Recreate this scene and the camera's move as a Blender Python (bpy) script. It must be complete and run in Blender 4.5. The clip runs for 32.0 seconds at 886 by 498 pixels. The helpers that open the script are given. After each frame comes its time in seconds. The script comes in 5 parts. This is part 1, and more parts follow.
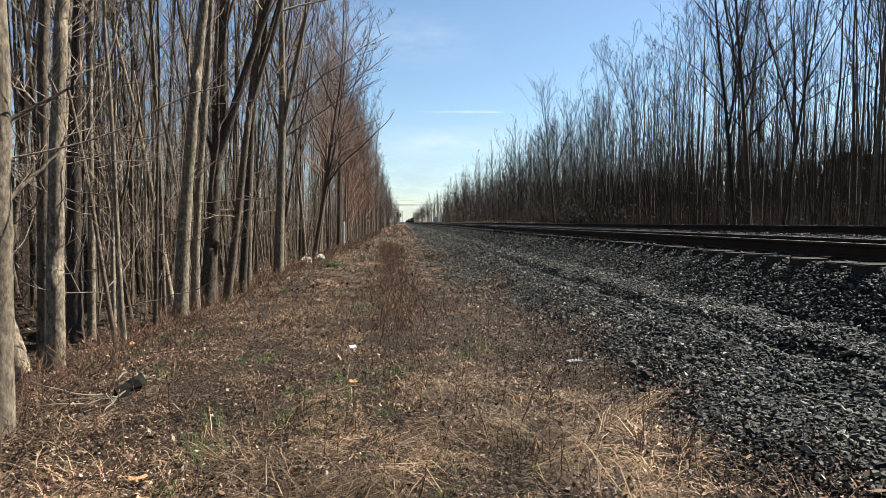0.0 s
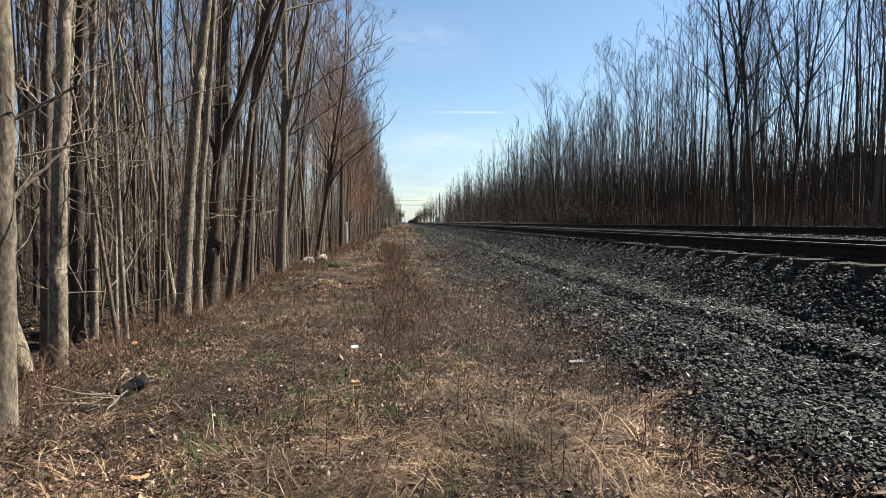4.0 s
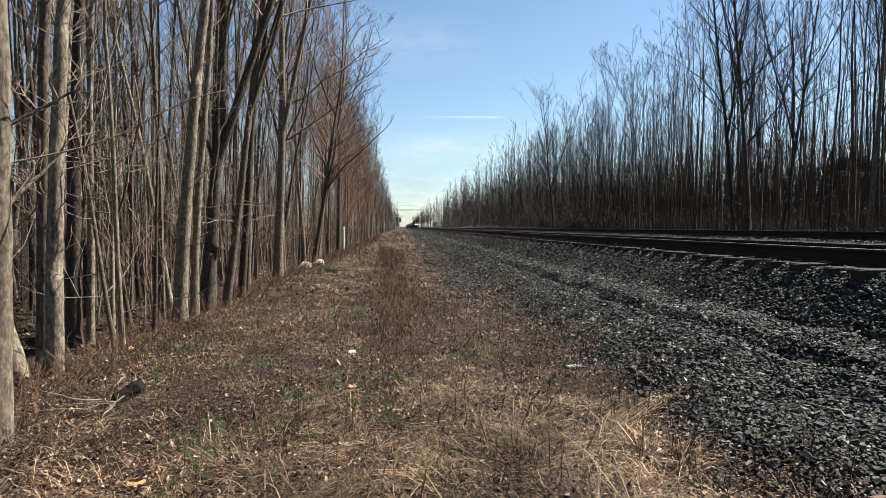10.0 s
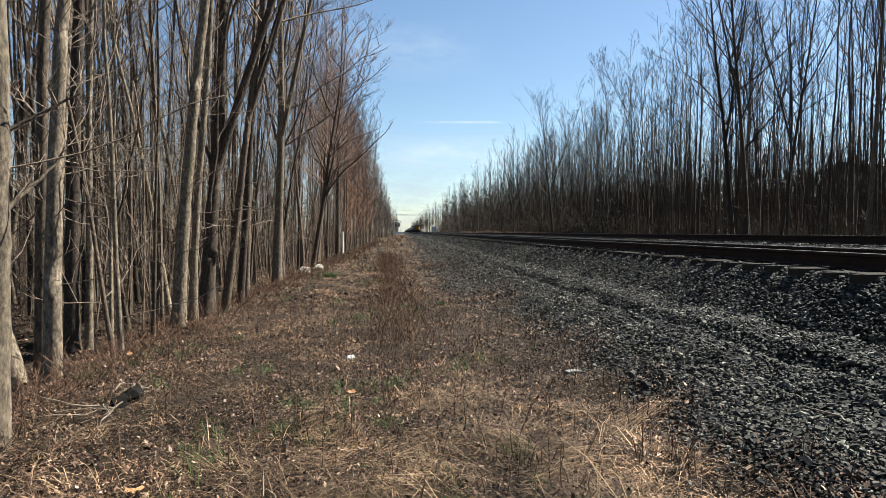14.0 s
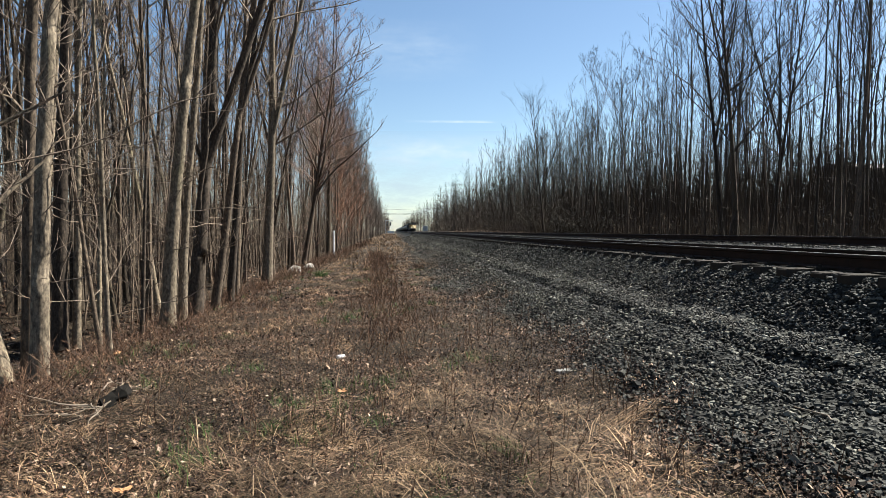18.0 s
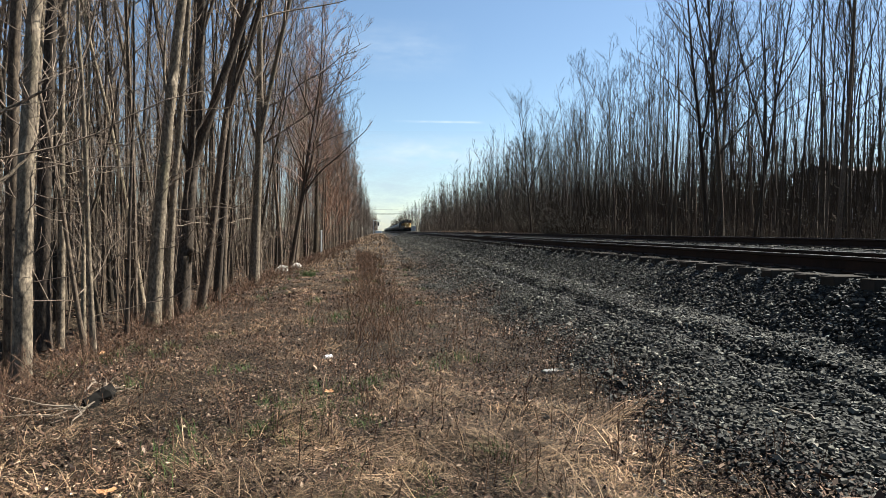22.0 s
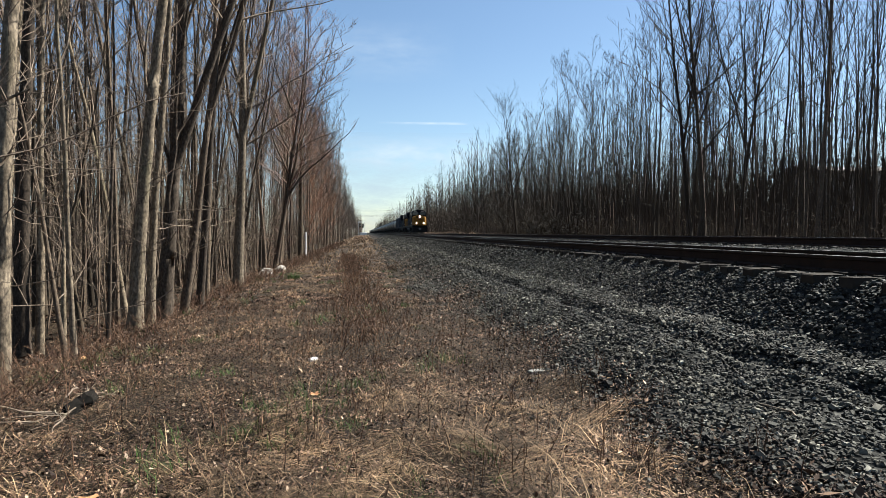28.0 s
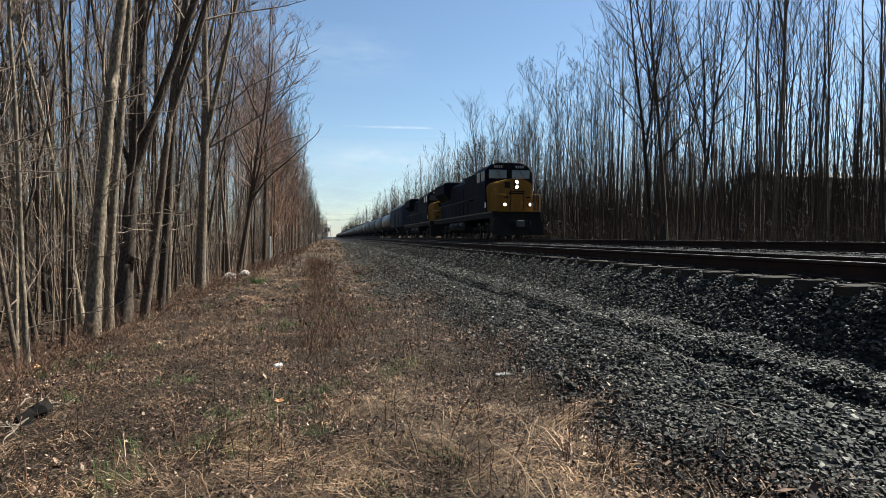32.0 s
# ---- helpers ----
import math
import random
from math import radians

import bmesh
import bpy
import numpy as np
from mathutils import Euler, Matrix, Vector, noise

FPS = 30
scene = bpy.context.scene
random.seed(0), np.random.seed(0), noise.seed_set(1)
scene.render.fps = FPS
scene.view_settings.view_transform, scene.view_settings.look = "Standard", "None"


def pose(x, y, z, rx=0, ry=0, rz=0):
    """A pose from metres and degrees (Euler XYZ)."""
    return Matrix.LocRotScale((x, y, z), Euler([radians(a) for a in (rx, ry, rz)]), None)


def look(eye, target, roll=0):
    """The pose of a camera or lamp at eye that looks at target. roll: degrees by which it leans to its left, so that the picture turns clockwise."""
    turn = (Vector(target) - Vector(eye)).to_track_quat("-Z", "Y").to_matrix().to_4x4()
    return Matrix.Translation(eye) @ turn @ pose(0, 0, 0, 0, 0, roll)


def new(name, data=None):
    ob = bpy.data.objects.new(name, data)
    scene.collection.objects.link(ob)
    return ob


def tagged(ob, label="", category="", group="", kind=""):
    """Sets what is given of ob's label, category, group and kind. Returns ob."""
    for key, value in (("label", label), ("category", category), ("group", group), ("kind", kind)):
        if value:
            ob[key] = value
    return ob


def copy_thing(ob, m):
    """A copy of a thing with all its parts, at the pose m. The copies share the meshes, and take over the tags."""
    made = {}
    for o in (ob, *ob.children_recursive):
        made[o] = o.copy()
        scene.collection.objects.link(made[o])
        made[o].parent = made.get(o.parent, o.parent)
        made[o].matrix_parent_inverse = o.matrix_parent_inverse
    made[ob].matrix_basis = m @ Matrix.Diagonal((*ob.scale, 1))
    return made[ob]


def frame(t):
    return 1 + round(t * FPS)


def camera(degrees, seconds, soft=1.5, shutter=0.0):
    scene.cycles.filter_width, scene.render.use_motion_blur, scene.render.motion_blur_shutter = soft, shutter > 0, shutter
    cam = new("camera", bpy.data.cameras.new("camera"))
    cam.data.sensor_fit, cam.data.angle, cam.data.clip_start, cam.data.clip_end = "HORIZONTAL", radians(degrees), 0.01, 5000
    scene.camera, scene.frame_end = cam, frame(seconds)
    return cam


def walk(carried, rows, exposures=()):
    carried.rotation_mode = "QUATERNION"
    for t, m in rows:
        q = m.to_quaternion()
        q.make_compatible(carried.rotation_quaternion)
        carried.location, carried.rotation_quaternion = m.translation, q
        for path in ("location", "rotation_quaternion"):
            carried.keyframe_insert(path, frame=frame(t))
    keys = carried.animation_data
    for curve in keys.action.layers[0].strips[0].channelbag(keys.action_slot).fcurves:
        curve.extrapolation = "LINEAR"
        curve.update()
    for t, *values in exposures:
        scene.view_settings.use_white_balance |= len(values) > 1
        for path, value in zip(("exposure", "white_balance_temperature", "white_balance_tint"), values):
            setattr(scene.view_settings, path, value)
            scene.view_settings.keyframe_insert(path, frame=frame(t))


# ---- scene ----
EYE = 1.6
cam = camera(71, 32.0, soft=0.65)
walk(cam, [
    (0.0, pose(0, 0, EYE, 87.53, -0.08, -3.76)),
    (0.5, pose(0, 0, EYE, 87.49, -0.03, -3.75)),
    (1.0, pose(0, 0, EYE, 87.48, -0.08, -3.72)),
    (1.5, pose(0, 0, EYE, 87.48, -0.11, -3.69)),
    (2.0, pose(0, 0, EYE, 87.50, -0.13, -3.66)),
    (2.5, pose(0, 0, EYE, 87.52, -0.14, -3.63)),
    (3.0, pose(0, 0, EYE, 87.53, -0.14, -3.62)),
    (3.5, pose(0, 0, EYE, 87.55, -0.22, -3.58)),
    (5.5, pose(0, 0, EYE, 87.60, 0.01, -3.45)),
    (6.0, pose(0, 0, EYE, 87.66, -0.00, -3.49)),
    (6.5, pose(0, 0, EYE, 87.76, -0.17, -3.64)),
    (7.0, pose(0, 0, EYE, 87.87, -0.20, -3.72)),
    (7.5, pose(0, 0, EYE, 87.80, -0.22, -3.80)),
    (8.0, pose(0, 0, EYE, 87.77, -0.30, -3.97)),
    (8.5, pose(0, 0, EYE, 87.79, -0.28, -4.04)),
    (9.0, pose(0, 0, EYE, 87.89, -0.24, -4.00)),
    (9.5, pose(0, 0, EYE, 87.93, -0.16, -3.90)),
    (10.0, pose(0, 0, EYE, 87.99, -0.13, -3.80)),
    (10.5, pose(0, 0, EYE, 88.09, -0.04, -3.73)),
    (11.0, pose(0, 0, EYE, 88.16, 0.01, -3.65)),
    (11.5, pose(0, 0, EYE, 88.22, 0.08, -3.68)),
    (12.0, pose(0, 0, EYE, 88.28, 0.06, -3.73)),
    (12.5, pose(0, 0, EYE, 88.32, -0.01, -3.77)),
    (13.0, pose(0, 0, EYE, 88.36, 0.03, -3.81)),
    (13.5, pose(0, 0, EYE, 88.42, -0.03, -3.86)),
    (14.0, pose(0, 0, EYE, 88.44, -0.06, -3.90)),
    (14.5, pose(0, 0, EYE, 88.48, -0.02, -3.94)),
    (16.5, pose(0, 0, EYE, 88.49, -0.09, -4.05)),
    (17.0, pose(0, 0, EYE, 88.37, -0.12, -4.27)),
    (17.5, pose(0, 0, EYE, 88.37, -0.23, -4.51)),
    (18.0, pose(0, 0, EYE, 88.39, -0.30, -4.71)),
    (18.5, pose(0, 0, EYE, 88.40, -0.33, -4.93)),
    (19.0, pose(0, 0, EYE, 88.41, -0.35, -5.13)),
    (19.5, pose(0, 0, EYE, 88.42, -0.42, -5.29)),
    (20.0, pose(0, 0, EYE, 88.41, -0.44, -5.44)),
    (20.5, pose(0, 0, EYE, 88.40, -0.47, -5.61)),
    (21.0, pose(0, 0, EYE, 88.41, -0.48, -5.72)),
    (21.5, pose(0, 0, EYE, 88.41, -0.50, -5.79)),
    (22.0, pose(0, 0, EYE, 88.41, -0.53, -5.81)),
    (22.5, pose(0, 0, EYE, 88.42, -0.49, -5.84)),
    (23.0, pose(0, 0, EYE, 88.43, -0.43, -5.91)),
    (23.5, pose(0, 0, EYE, 88.45, -0.42, -5.98)),
    (24.0, pose(0, 0, EYE, 88.45, -0.44, -6.07)),
    (24.5, pose(0, 0, EYE, 88.46, -0.37, -6.17)),
    (25.0, pose(0, 0, EYE, 88.47, -0.35, -6.28)),
    (25.5, pose(0, 0, EYE, 88.46, -0.28, -6.39)),
    (27.5, pose(0, 0, EYE, 88.54, -0.18, -6.97)),
    (28.0, pose(0, 0, EYE, 88.54, -0.18, -7.19)),
    (28.5, pose(0, 0, EYE, 88.47, -0.13, -7.40)),
    (29.0, pose(0, 0, EYE, 88.41, -0.04, -7.70)),
    (29.5, pose(0, 0, EYE, 88.31, 0.05, -8.04)),
    (30.0, pose(0, 0, EYE, 88.29, 0.18, -8.37)),
    (30.5, pose(0, 0, EYE, 88.38, 0.14, -8.68)),
    (31.0, pose(0, 0, EYE, 88.54, 0.02, -9.05)),
    (31.5, pose(0, 0, EYE, 88.70, -0.08, -9.54)),
    (32.0, pose(0, 0, EYE, 88.93, -0.17, -10.27)),
], exposures=((0, 1.74, 6080, 5), (22, 1.7, 6080, 5), (28, 1.65, 6050, 5), (32, 1.55, 5980, 5)))

# ---- light ----
SUN_AZ, SUN_EL = 66.0, 46.5   # degrees to the right of the track's direction, and up
world = bpy.data.worlds.new("sky")
scene.world = world
world.use_nodes = True
wn = world.node_tree
wn.nodes.clear()
sky = wn.nodes.new("ShaderNodeTexSky")
sky.sky_type = "NISHITA"
sky.sun_disc = False
sky.sun_elevation, sky.sun_rotation = radians(SUN_EL), radians(SUN_AZ)
sky.air_density, sky.dust_density, sky.ozone_density = 1.0, 0.35, 1.0
wbg = wn.nodes.new("ShaderNodeBackground")
wbg.inputs["Strength"].default_value = 0.0438
wout = wn.nodes.new("ShaderNodeOutputWorld")
wn.links.new(sky.outputs[0], wbg.inputs[0])
wn.links.new(wbg.outputs[0], wout.inputs[0])
sun_dir = Vector((math.sin(radians(SUN_AZ)) * math.cos(radians(SUN_EL)), math.cos(radians(SUN_AZ)) * math.cos(radians(SUN_EL)), math.sin(radians(SUN_EL))))
sun_lamp = bpy.data.lights.new("sun", "SUN")
sun_lamp.energy, sun_lamp.angle, sun_lamp.color = 5.0, radians(0.55), (1.0, 0.93, 0.82)
sun = new("sun", sun_lamp)
sun.matrix_basis = look(tuple(sun_dir * 60), (0, 0, 0))


# ---- materials ----
def nodes_of(name):
    m = bpy.data.materials.new(name)
    m.use_nodes = True
    nt = m.node_tree
    return m, nt, nt.nodes["Principled BSDF"]


def ramp(nt, source, stops):
    r = nt.nodes.new("ShaderNodeValToRGB")
    els = r.color_ramp.elements
    while len(els) < len(stops):
        els.new(0.5)
    for e, (p, c) in zip(els, stops):
        e.position, e.color = p, (*c, 1)
    nt.links.new(source, r.inputs[0])
    return r.outputs[0]


def noise_of(nt, scale, stretch=(1, 1, 1), detail=4.0, rough=0.55, coords="Object"):
    tc = nt.nodes.new("ShaderNodeTexCoord")
    mp = nt.nodes.new("ShaderNodeMapping")
    mp.inputs["Scale"].default_value = stretch
    nz = nt.nodes.new("ShaderNodeTexNoise")
    nz.inputs["Scale"].default_value, nz.inputs["Detail"].default_value, nz.inputs["Roughness"].default_value = scale, detail, rough
    nt.links.new(tc.outputs[coords], mp.inputs[0])
    nt.links.new(mp.outputs[0], nz.inputs["Vector"])
    return nz.outputs[0]


def mixed(nt, fac, a, b, how="MIX"):
    mx = nt.nodes.new("ShaderNodeMix")
    mx.data_type, mx.blend_type = "RGBA", how
    for sock, v in ((mx.inputs[0], fac), (mx.inputs[6], a), (mx.inputs[7], b)):
        if isinstance(v, (int, float)):
            sock.default_value = v
        elif isinstance(v, tuple):
            sock.default_value = (*v, 1)
        else:
            nt.links.new(v, sock)
    return mx.outputs[2]


def bumped(nt, bsdf, height, strength, distance):
    b = nt.nodes.new("ShaderNodeBump")
    b.inputs["Strength"].default_value, b.inputs["Distance"].default_value = strength, distance
    nt.links.new(height, b.inputs["Height"])
    nt.links.new(b.outputs[0], bsdf.inputs["Normal"])


def bark(name, dark, light, moss=None):
    m, nt, bs = nodes_of(name)
    grain = noise_of(nt, 9, (3.5, 3.5, 0.8), 8, 0.7)
    flake = noise_of(nt, 26, (1, 1, 0.55), 5, 0.7)
    patch = noise_of(nt, 1.3, (1.5, 1.5, 0.6), 3)
    col = ramp(nt, grain, [(0.32, dark), (0.62, light)])
    col = mixed(nt, ramp(nt, patch, [(0.4, (0, 0, 0)), (0.65, (0.75, 0.75, 0.75))]), col, tuple(0.55 * (a + b) for a, b in zip(dark, light)))
    if moss:
        col = mixed(nt, ramp(nt, noise_of(nt, 2.1, (1, 1, 0.4), 4), [(0.52, (0, 0, 0)), (0.68, (0.6, 0.6, 0.6))]), col, moss)
    col = mixed(nt, 0.75, col, ramp(nt, flake, [(0.36, (0.32, 0.3, 0.29)), (0.5, (0.95, 0.94, 0.93)), (0.64, (1.7, 1.68, 1.6))]), "MULTIPLY")
    oi = nt.nodes.new("ShaderNodeObjectInfo")
    col = mixed(nt, 0.8, col, ramp(nt, oi.outputs["Random"], [(0.0, (0.4, 0.37, 0.35)), (0.45, (0.85, 0.81, 0.77)), (1.0, (1.25, 1.19, 1.09))]), "MULTIPLY")
    nt.links.new(col, bs.inputs["Base Color"])
    bs.inputs["Roughness"].default_value = 0.9
    bs.inputs["Specular IOR Level"].default_value = 0.2
    bumped(nt, bs, mixed(nt, 0.5, grain, flake), 1.0, 0.008)
    return m


def island(name, stops, rough=0.85, spec=0.2, grain=0.0, patches=0.0):
    """Many small pieces in one mesh, each with its own tint."""
    m, nt, bs = nodes_of(name)
    geo = nt.nodes.new("ShaderNodeNewGeometry")
    col = ramp(nt, geo.outputs["Random Per Island"], stops)
    if patches:
        spots = noise_of(nt, patches, detail=3, rough=0.6)
        col = mixed(nt, 1.0, col, ramp(nt, spots, [(0.3, (0.32, 0.29, 0.27)), (0.5, (0.9, 0.86, 0.83)), (0.66, (1.9, 1.76, 1.65))]), "MULTIPLY")
    if grain:
        col = mixed(nt, 0.6, col, ramp(nt, noise_of(nt, grain, detail=4), [(0.3, (0.55, 0.55, 0.55)), (0.7, (1.3, 1.3, 1.3))]), "MULTIPLY")
    nt.links.new(col, bs.inputs["Base Color"])
    bs.inputs["Roughness"].default_value = rough
    bs.inputs["Specular IOR Level"].default_value = spec
    return m


def dust_and_crest_sun(m):
    """Pale stone dust, plus painted crest sun and rut shade, along the two wheel tracks beside the line."""
    nt = m.node_tree
    bs = nt.nodes["Principled BSDF"]
    sep = nt.nodes.new("ShaderNodeSeparateXYZ")
    nt.links.new(nt.nodes.new("ShaderNodeTexCoord").outputs["Object"], sep.inputs[0])
    rail_way = nt.nodes.new("ShaderNodeMath")
    rail_way.operation = "DIVIDE"
    rail_way.inputs[1].default_value = 6.0
    nt.links.new(sep.outputs["X"], rail_way.inputs[0])
    # bright stops: dust and sunlit crests; dip at 0.56: shade in the rut
    band = ramp(nt, rail_way.outputs[0], [(0.4, (1, 1, 1)), (0.47, (1.5, 1.47, 1.4)), (0.52, (1.1, 1.1, 1.1)), (0.56, (0.8, 0.8, 0.8)), (0.6, (1.55, 1.53, 1.46)), (0.66, (1.45, 1.43, 1.37)), (0.72, (0.95, 0.95, 0.95)), (1.0, (0.9, 0.9, 0.9))])
    worn = ramp(nt, noise_of(nt, 0.7, (1, 0.35, 1), 3), [(0.35, (0.2, 0.2, 0.2)), (0.6, (1, 1, 1))])
    old = bs.inputs["Base Color"].links[0].from_socket
    nt.links.new(mixed(nt, worn, old, mixed(nt, 1.0, old, band, "MULTIPLY")), bs.inputs["Base Color"])


def painted(name, col, rough=0.5, dirt=(0.05, 0.045, 0.04), amount=0.5, metal=0.0, scale=1.2, streak=0.35):
    m, nt, bs = nodes_of(name)
    big = noise_of(nt, scale, (1, 1, streak), 6, 0.6)
    fine = noise_of(nt, scale * 14, (1, 1, 0.4), 4, 0.6)
    c = mixed(nt, ramp(nt, big, [(0.42, (0, 0, 0)), (0.72, (amount, amount, amount))]), col, dirt)
    c = mixed(nt, 0.5, c, ramp(nt, fine, [(0.3, (0.75, 0.75, 0.75)), (0.7, (1.15, 1.15, 1.15))]), "MULTIPLY")
    nt.links.new(c, bs.inputs["Base Color"])
    bs.inputs["Roughness"].default_value, bs.inputs["Metallic"].default_value = rough, metal
    return m


def glowing(name, col, strength):
    m, nt, bs = nodes_of(name)
    bs.inputs["Base Color"].default_value = (*col, 1)
    bs.inputs["Emission Color"].default_value = (*col, 1)
    bs.inputs["Emission Strength"].default_value = strength
    return m


def soil_material():
    m, nt, bs = nodes_of("leaf_strewn_soil")
    big = noise_of(nt, 0.55, detail=5, rough=0.6)
    mid = noise_of(nt, 6.0, detail=6, rough=0.7)
    fine = noise_of(nt, 55.0, detail=4, rough=0.7)
    a = ramp(nt, mid, [(0.3, (0.004296, 0.003069, 0.002148)), (0.5, (0.01228, 0.007977, 0.005217)), (0.7, (0.03376, 0.0221, 0.01381))])
    b = ramp(nt, mid, [(0.3, (0.005524, 0.004296, 0.002762)), (0.55, (0.01841, 0.01289, 0.007364)), (0.75, (0.0491, 0.0353, 0.02025))])
    c = mixed(nt, ramp(nt, big, [(0.42, (0, 0, 0)), (0.6, (1, 1, 1))]), a, b)
    c = mixed(nt, 0.75, c, ramp(nt, fine, [(0.3, (0.45, 0.45, 0.45)), (0.7, (1.5, 1.5, 1.5))]), "MULTIPLY")
    for scale, share, crumb in ((95.0, 0.66, (0.0962, 0.06512, 0.04292)), (48.0, 0.8, (0.148, 0.111, 0.074))):
        cells = nt.nodes.new("ShaderNodeTexVoronoi")
        cells.inputs["Scale"].default_value = scale
        nt.links.new(nt.nodes.new("ShaderNodeTexCoord").outputs["Object"], cells.inputs["Vector"])
        c = mixed(nt, ramp(nt, cells.outputs["Color"], [(share, (0, 0, 0)), (share + 0.04, (0.7, 0.7, 0.7))]), c, crumb)
    nt.links.new(c, bs.inputs["Base Color"])
    bs.inputs["Roughness"].default_value = 0.95
    bs.inputs["Specular IOR Level"].default_value = 0.1
    bumped(nt, bs, fine, 1.0, 0.035)
    return m


def bed_material():
    m, nt, bs = nodes_of("crushed_stone_bed")
    vo = nt.nodes.new("ShaderNodeTexVoronoi")
    tc = nt.nodes.new("ShaderNodeTexCoord")
    vo.inputs["Scale"].default_value = 17.0
    nt.links.new(tc.outputs["Object"], vo.inputs["Vector"])
    g = ramp(nt, vo.outputs["Color"], [(0.1, (0.007442, 0.006977, 0.006512)), (0.6, (0.02326, 0.02279, 0.02093)), (0.95, (0.05581, 0.05489, 0.05024))])
    # shade in the gaps between stones, multiplied into the colour
    g = mixed(nt, 0.85, g, ramp(nt, vo.outputs["Distance"], [(0.25, (1, 1, 1)), (0.75, (0.25, 0.25, 0.25))]), "MULTIPLY")
    g = mixed(nt, ramp(nt, noise_of(nt, 0.5, (1, 0.25, 1)), [(0.4, (0, 0, 0)), (0.7, (0.36, 0.36, 0.36))]), g, (0.0324, 0.03024, 0.02664))
    nt.links.new(g, bs.inputs["Base Color"])
    bs.inputs["Roughness"].default_value = 0.85
    bs.inputs["Specular IOR Level"].default_value = 0.08
    bumped(nt, bs, vo.outputs["Distance"], 1.0, 0.05)
    return m


SOIL, BED = soil_material(), bed_material()
BARK_GREY = bark("grey_bark", (0.03432, 0.02746, 0.02128), (0.2265, 0.1839, 0.1373), (0.1167, 0.1064, 0.06521))
BARK_BROWN = bark("brown_bark", (0.02253, 0.01738, 0.01352), (0.1513, 0.1146, 0.08498))
BARK_DEEP = bark("deep_wood_bark", (0.01384, 0.01069, 0.008492), (0.1132, 0.08679, 0.06542))
# dark trunks; backlit shade of the wood beyond the tracks is in this colour
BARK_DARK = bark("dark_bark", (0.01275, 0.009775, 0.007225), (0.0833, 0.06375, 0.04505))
TWIG = bark("twig_bark", (0.0666, 0.05062, 0.03996), (0.2531, 0.1998, 0.1598))
TWIG_RED = bark("budding_twig_bark", (0.12, 0.0664, 0.0448), (0.296, 0.172, 0.116))
TWIG_PINK = bark("reddish_twig_bark", (0.0836, 0.05168, 0.0418), (0.2812, 0.19, 0.152))
# darker copy of TWIG: backlighting beyond the tracks is put into the colour
TWIG_BACKLIT = bark("backlit_twig_bark", (0.01564, 0.01173, 0.008602), (0.06882, 0.05239, 0.03675))
STONE = island("ballast_stone", [(0.0, (0.008816, 0.007904, 0.005958)), (0.5, (0.02554, 0.0231, 0.01794)), (0.82, (0.06566, 0.06019, 0.04803)), (0.95, (0.1216, 0.1119, 0.0912)), (1.0, (0.2189, 0.2037, 0.1702))], 0.78, 0.22, 30)
dust_and_crest_sun(STONE)
STRAW = island("dry_grass", [(0.0, (0.01104, 0.007176, 0.004232)), (0.45, (0.069, 0.04416, 0.02484)), (0.8, (0.2024, 0.138, 0.0828)), (1.0, (0.4048, 0.2944, 0.1886))], 0.8, 0.2, 0.0, 0.8)
GREEN = island("green_grass", [(0.0, (0.01688, 0.03375, 0.00675)), (0.6, (0.03938, 0.07875, 0.01406)), (1.0, (0.07312, 0.1181, 0.02812))], 0.75)
LEAF = island("dead_leaf", [(0.0, (0.00616, 0.003696, 0.00264)), (0.38, (0.02992, 0.01672, 0.011)), (0.68, (0.088, 0.0528, 0.03432)), (0.9, (0.1936, 0.1302, 0.088)), (1.0, (0.3696, 0.2904, 0.22))], 0.8, 0.2, 0.0, 0.9)
WEED = island("dry_weed_stem", [(0.0, (0.02035, 0.01047, 0.006395)), (0.5, (0.06686, 0.03372, 0.01919)), (1.0, (0.157, 0.09306, 0.05523))], 0.85)
RAIL = painted("rusty_rail_steel", (0.034, 0.021, 0.016), 0.75, (0.018, 0.013, 0.011), 0.7, 0.3, 3.0)
RAIL_TOP = painted("polished_rail_head", (0.24, 0.22, 0.205), 0.42, (0.12, 0.1, 0.09), 0.4, 0.9, 3.0)
TIE = painted("weathered_tie_wood", (0.034, 0.028, 0.023), 0.9, (0.02, 0.016, 0.013), 0.8, 0.0, 2.5)
for dull in (TIE, RAIL):
    dull.node_tree.nodes["Principled BSDF"].inputs["Specular IOR Level"].default_value = 0.08


# ---- building helpers ----
def mesh_of(name, verts, faces, mats, smooth=False, slots=None):
    me = bpy.data.meshes.new(name)
    me.from_pydata([tuple(v) for v in verts] if not isinstance(verts, np.ndarray) else verts.tolist(), [], faces if isinstance(faces, list) else faces.tolist())
    for mt in (mats if isinstance(mats, (list, tuple)) else [mats]):
        me.materials.append(mt)
    if smooth:
        me.polygons.foreach_set("use_smooth", [True] * len(me.polygons))
    if slots is not None:
        me.polygons.foreach_set("material_index", slots)
    me.update()
    return me


def part(name, bm, material, parent, label=""):
    me = bpy.data.meshes.new(name)
    bm.to_mesh(me)
    bm.free()
    me.materials.append(material)
    ob = new(name, me)
    ob.parent = parent
    return tagged(ob, label)


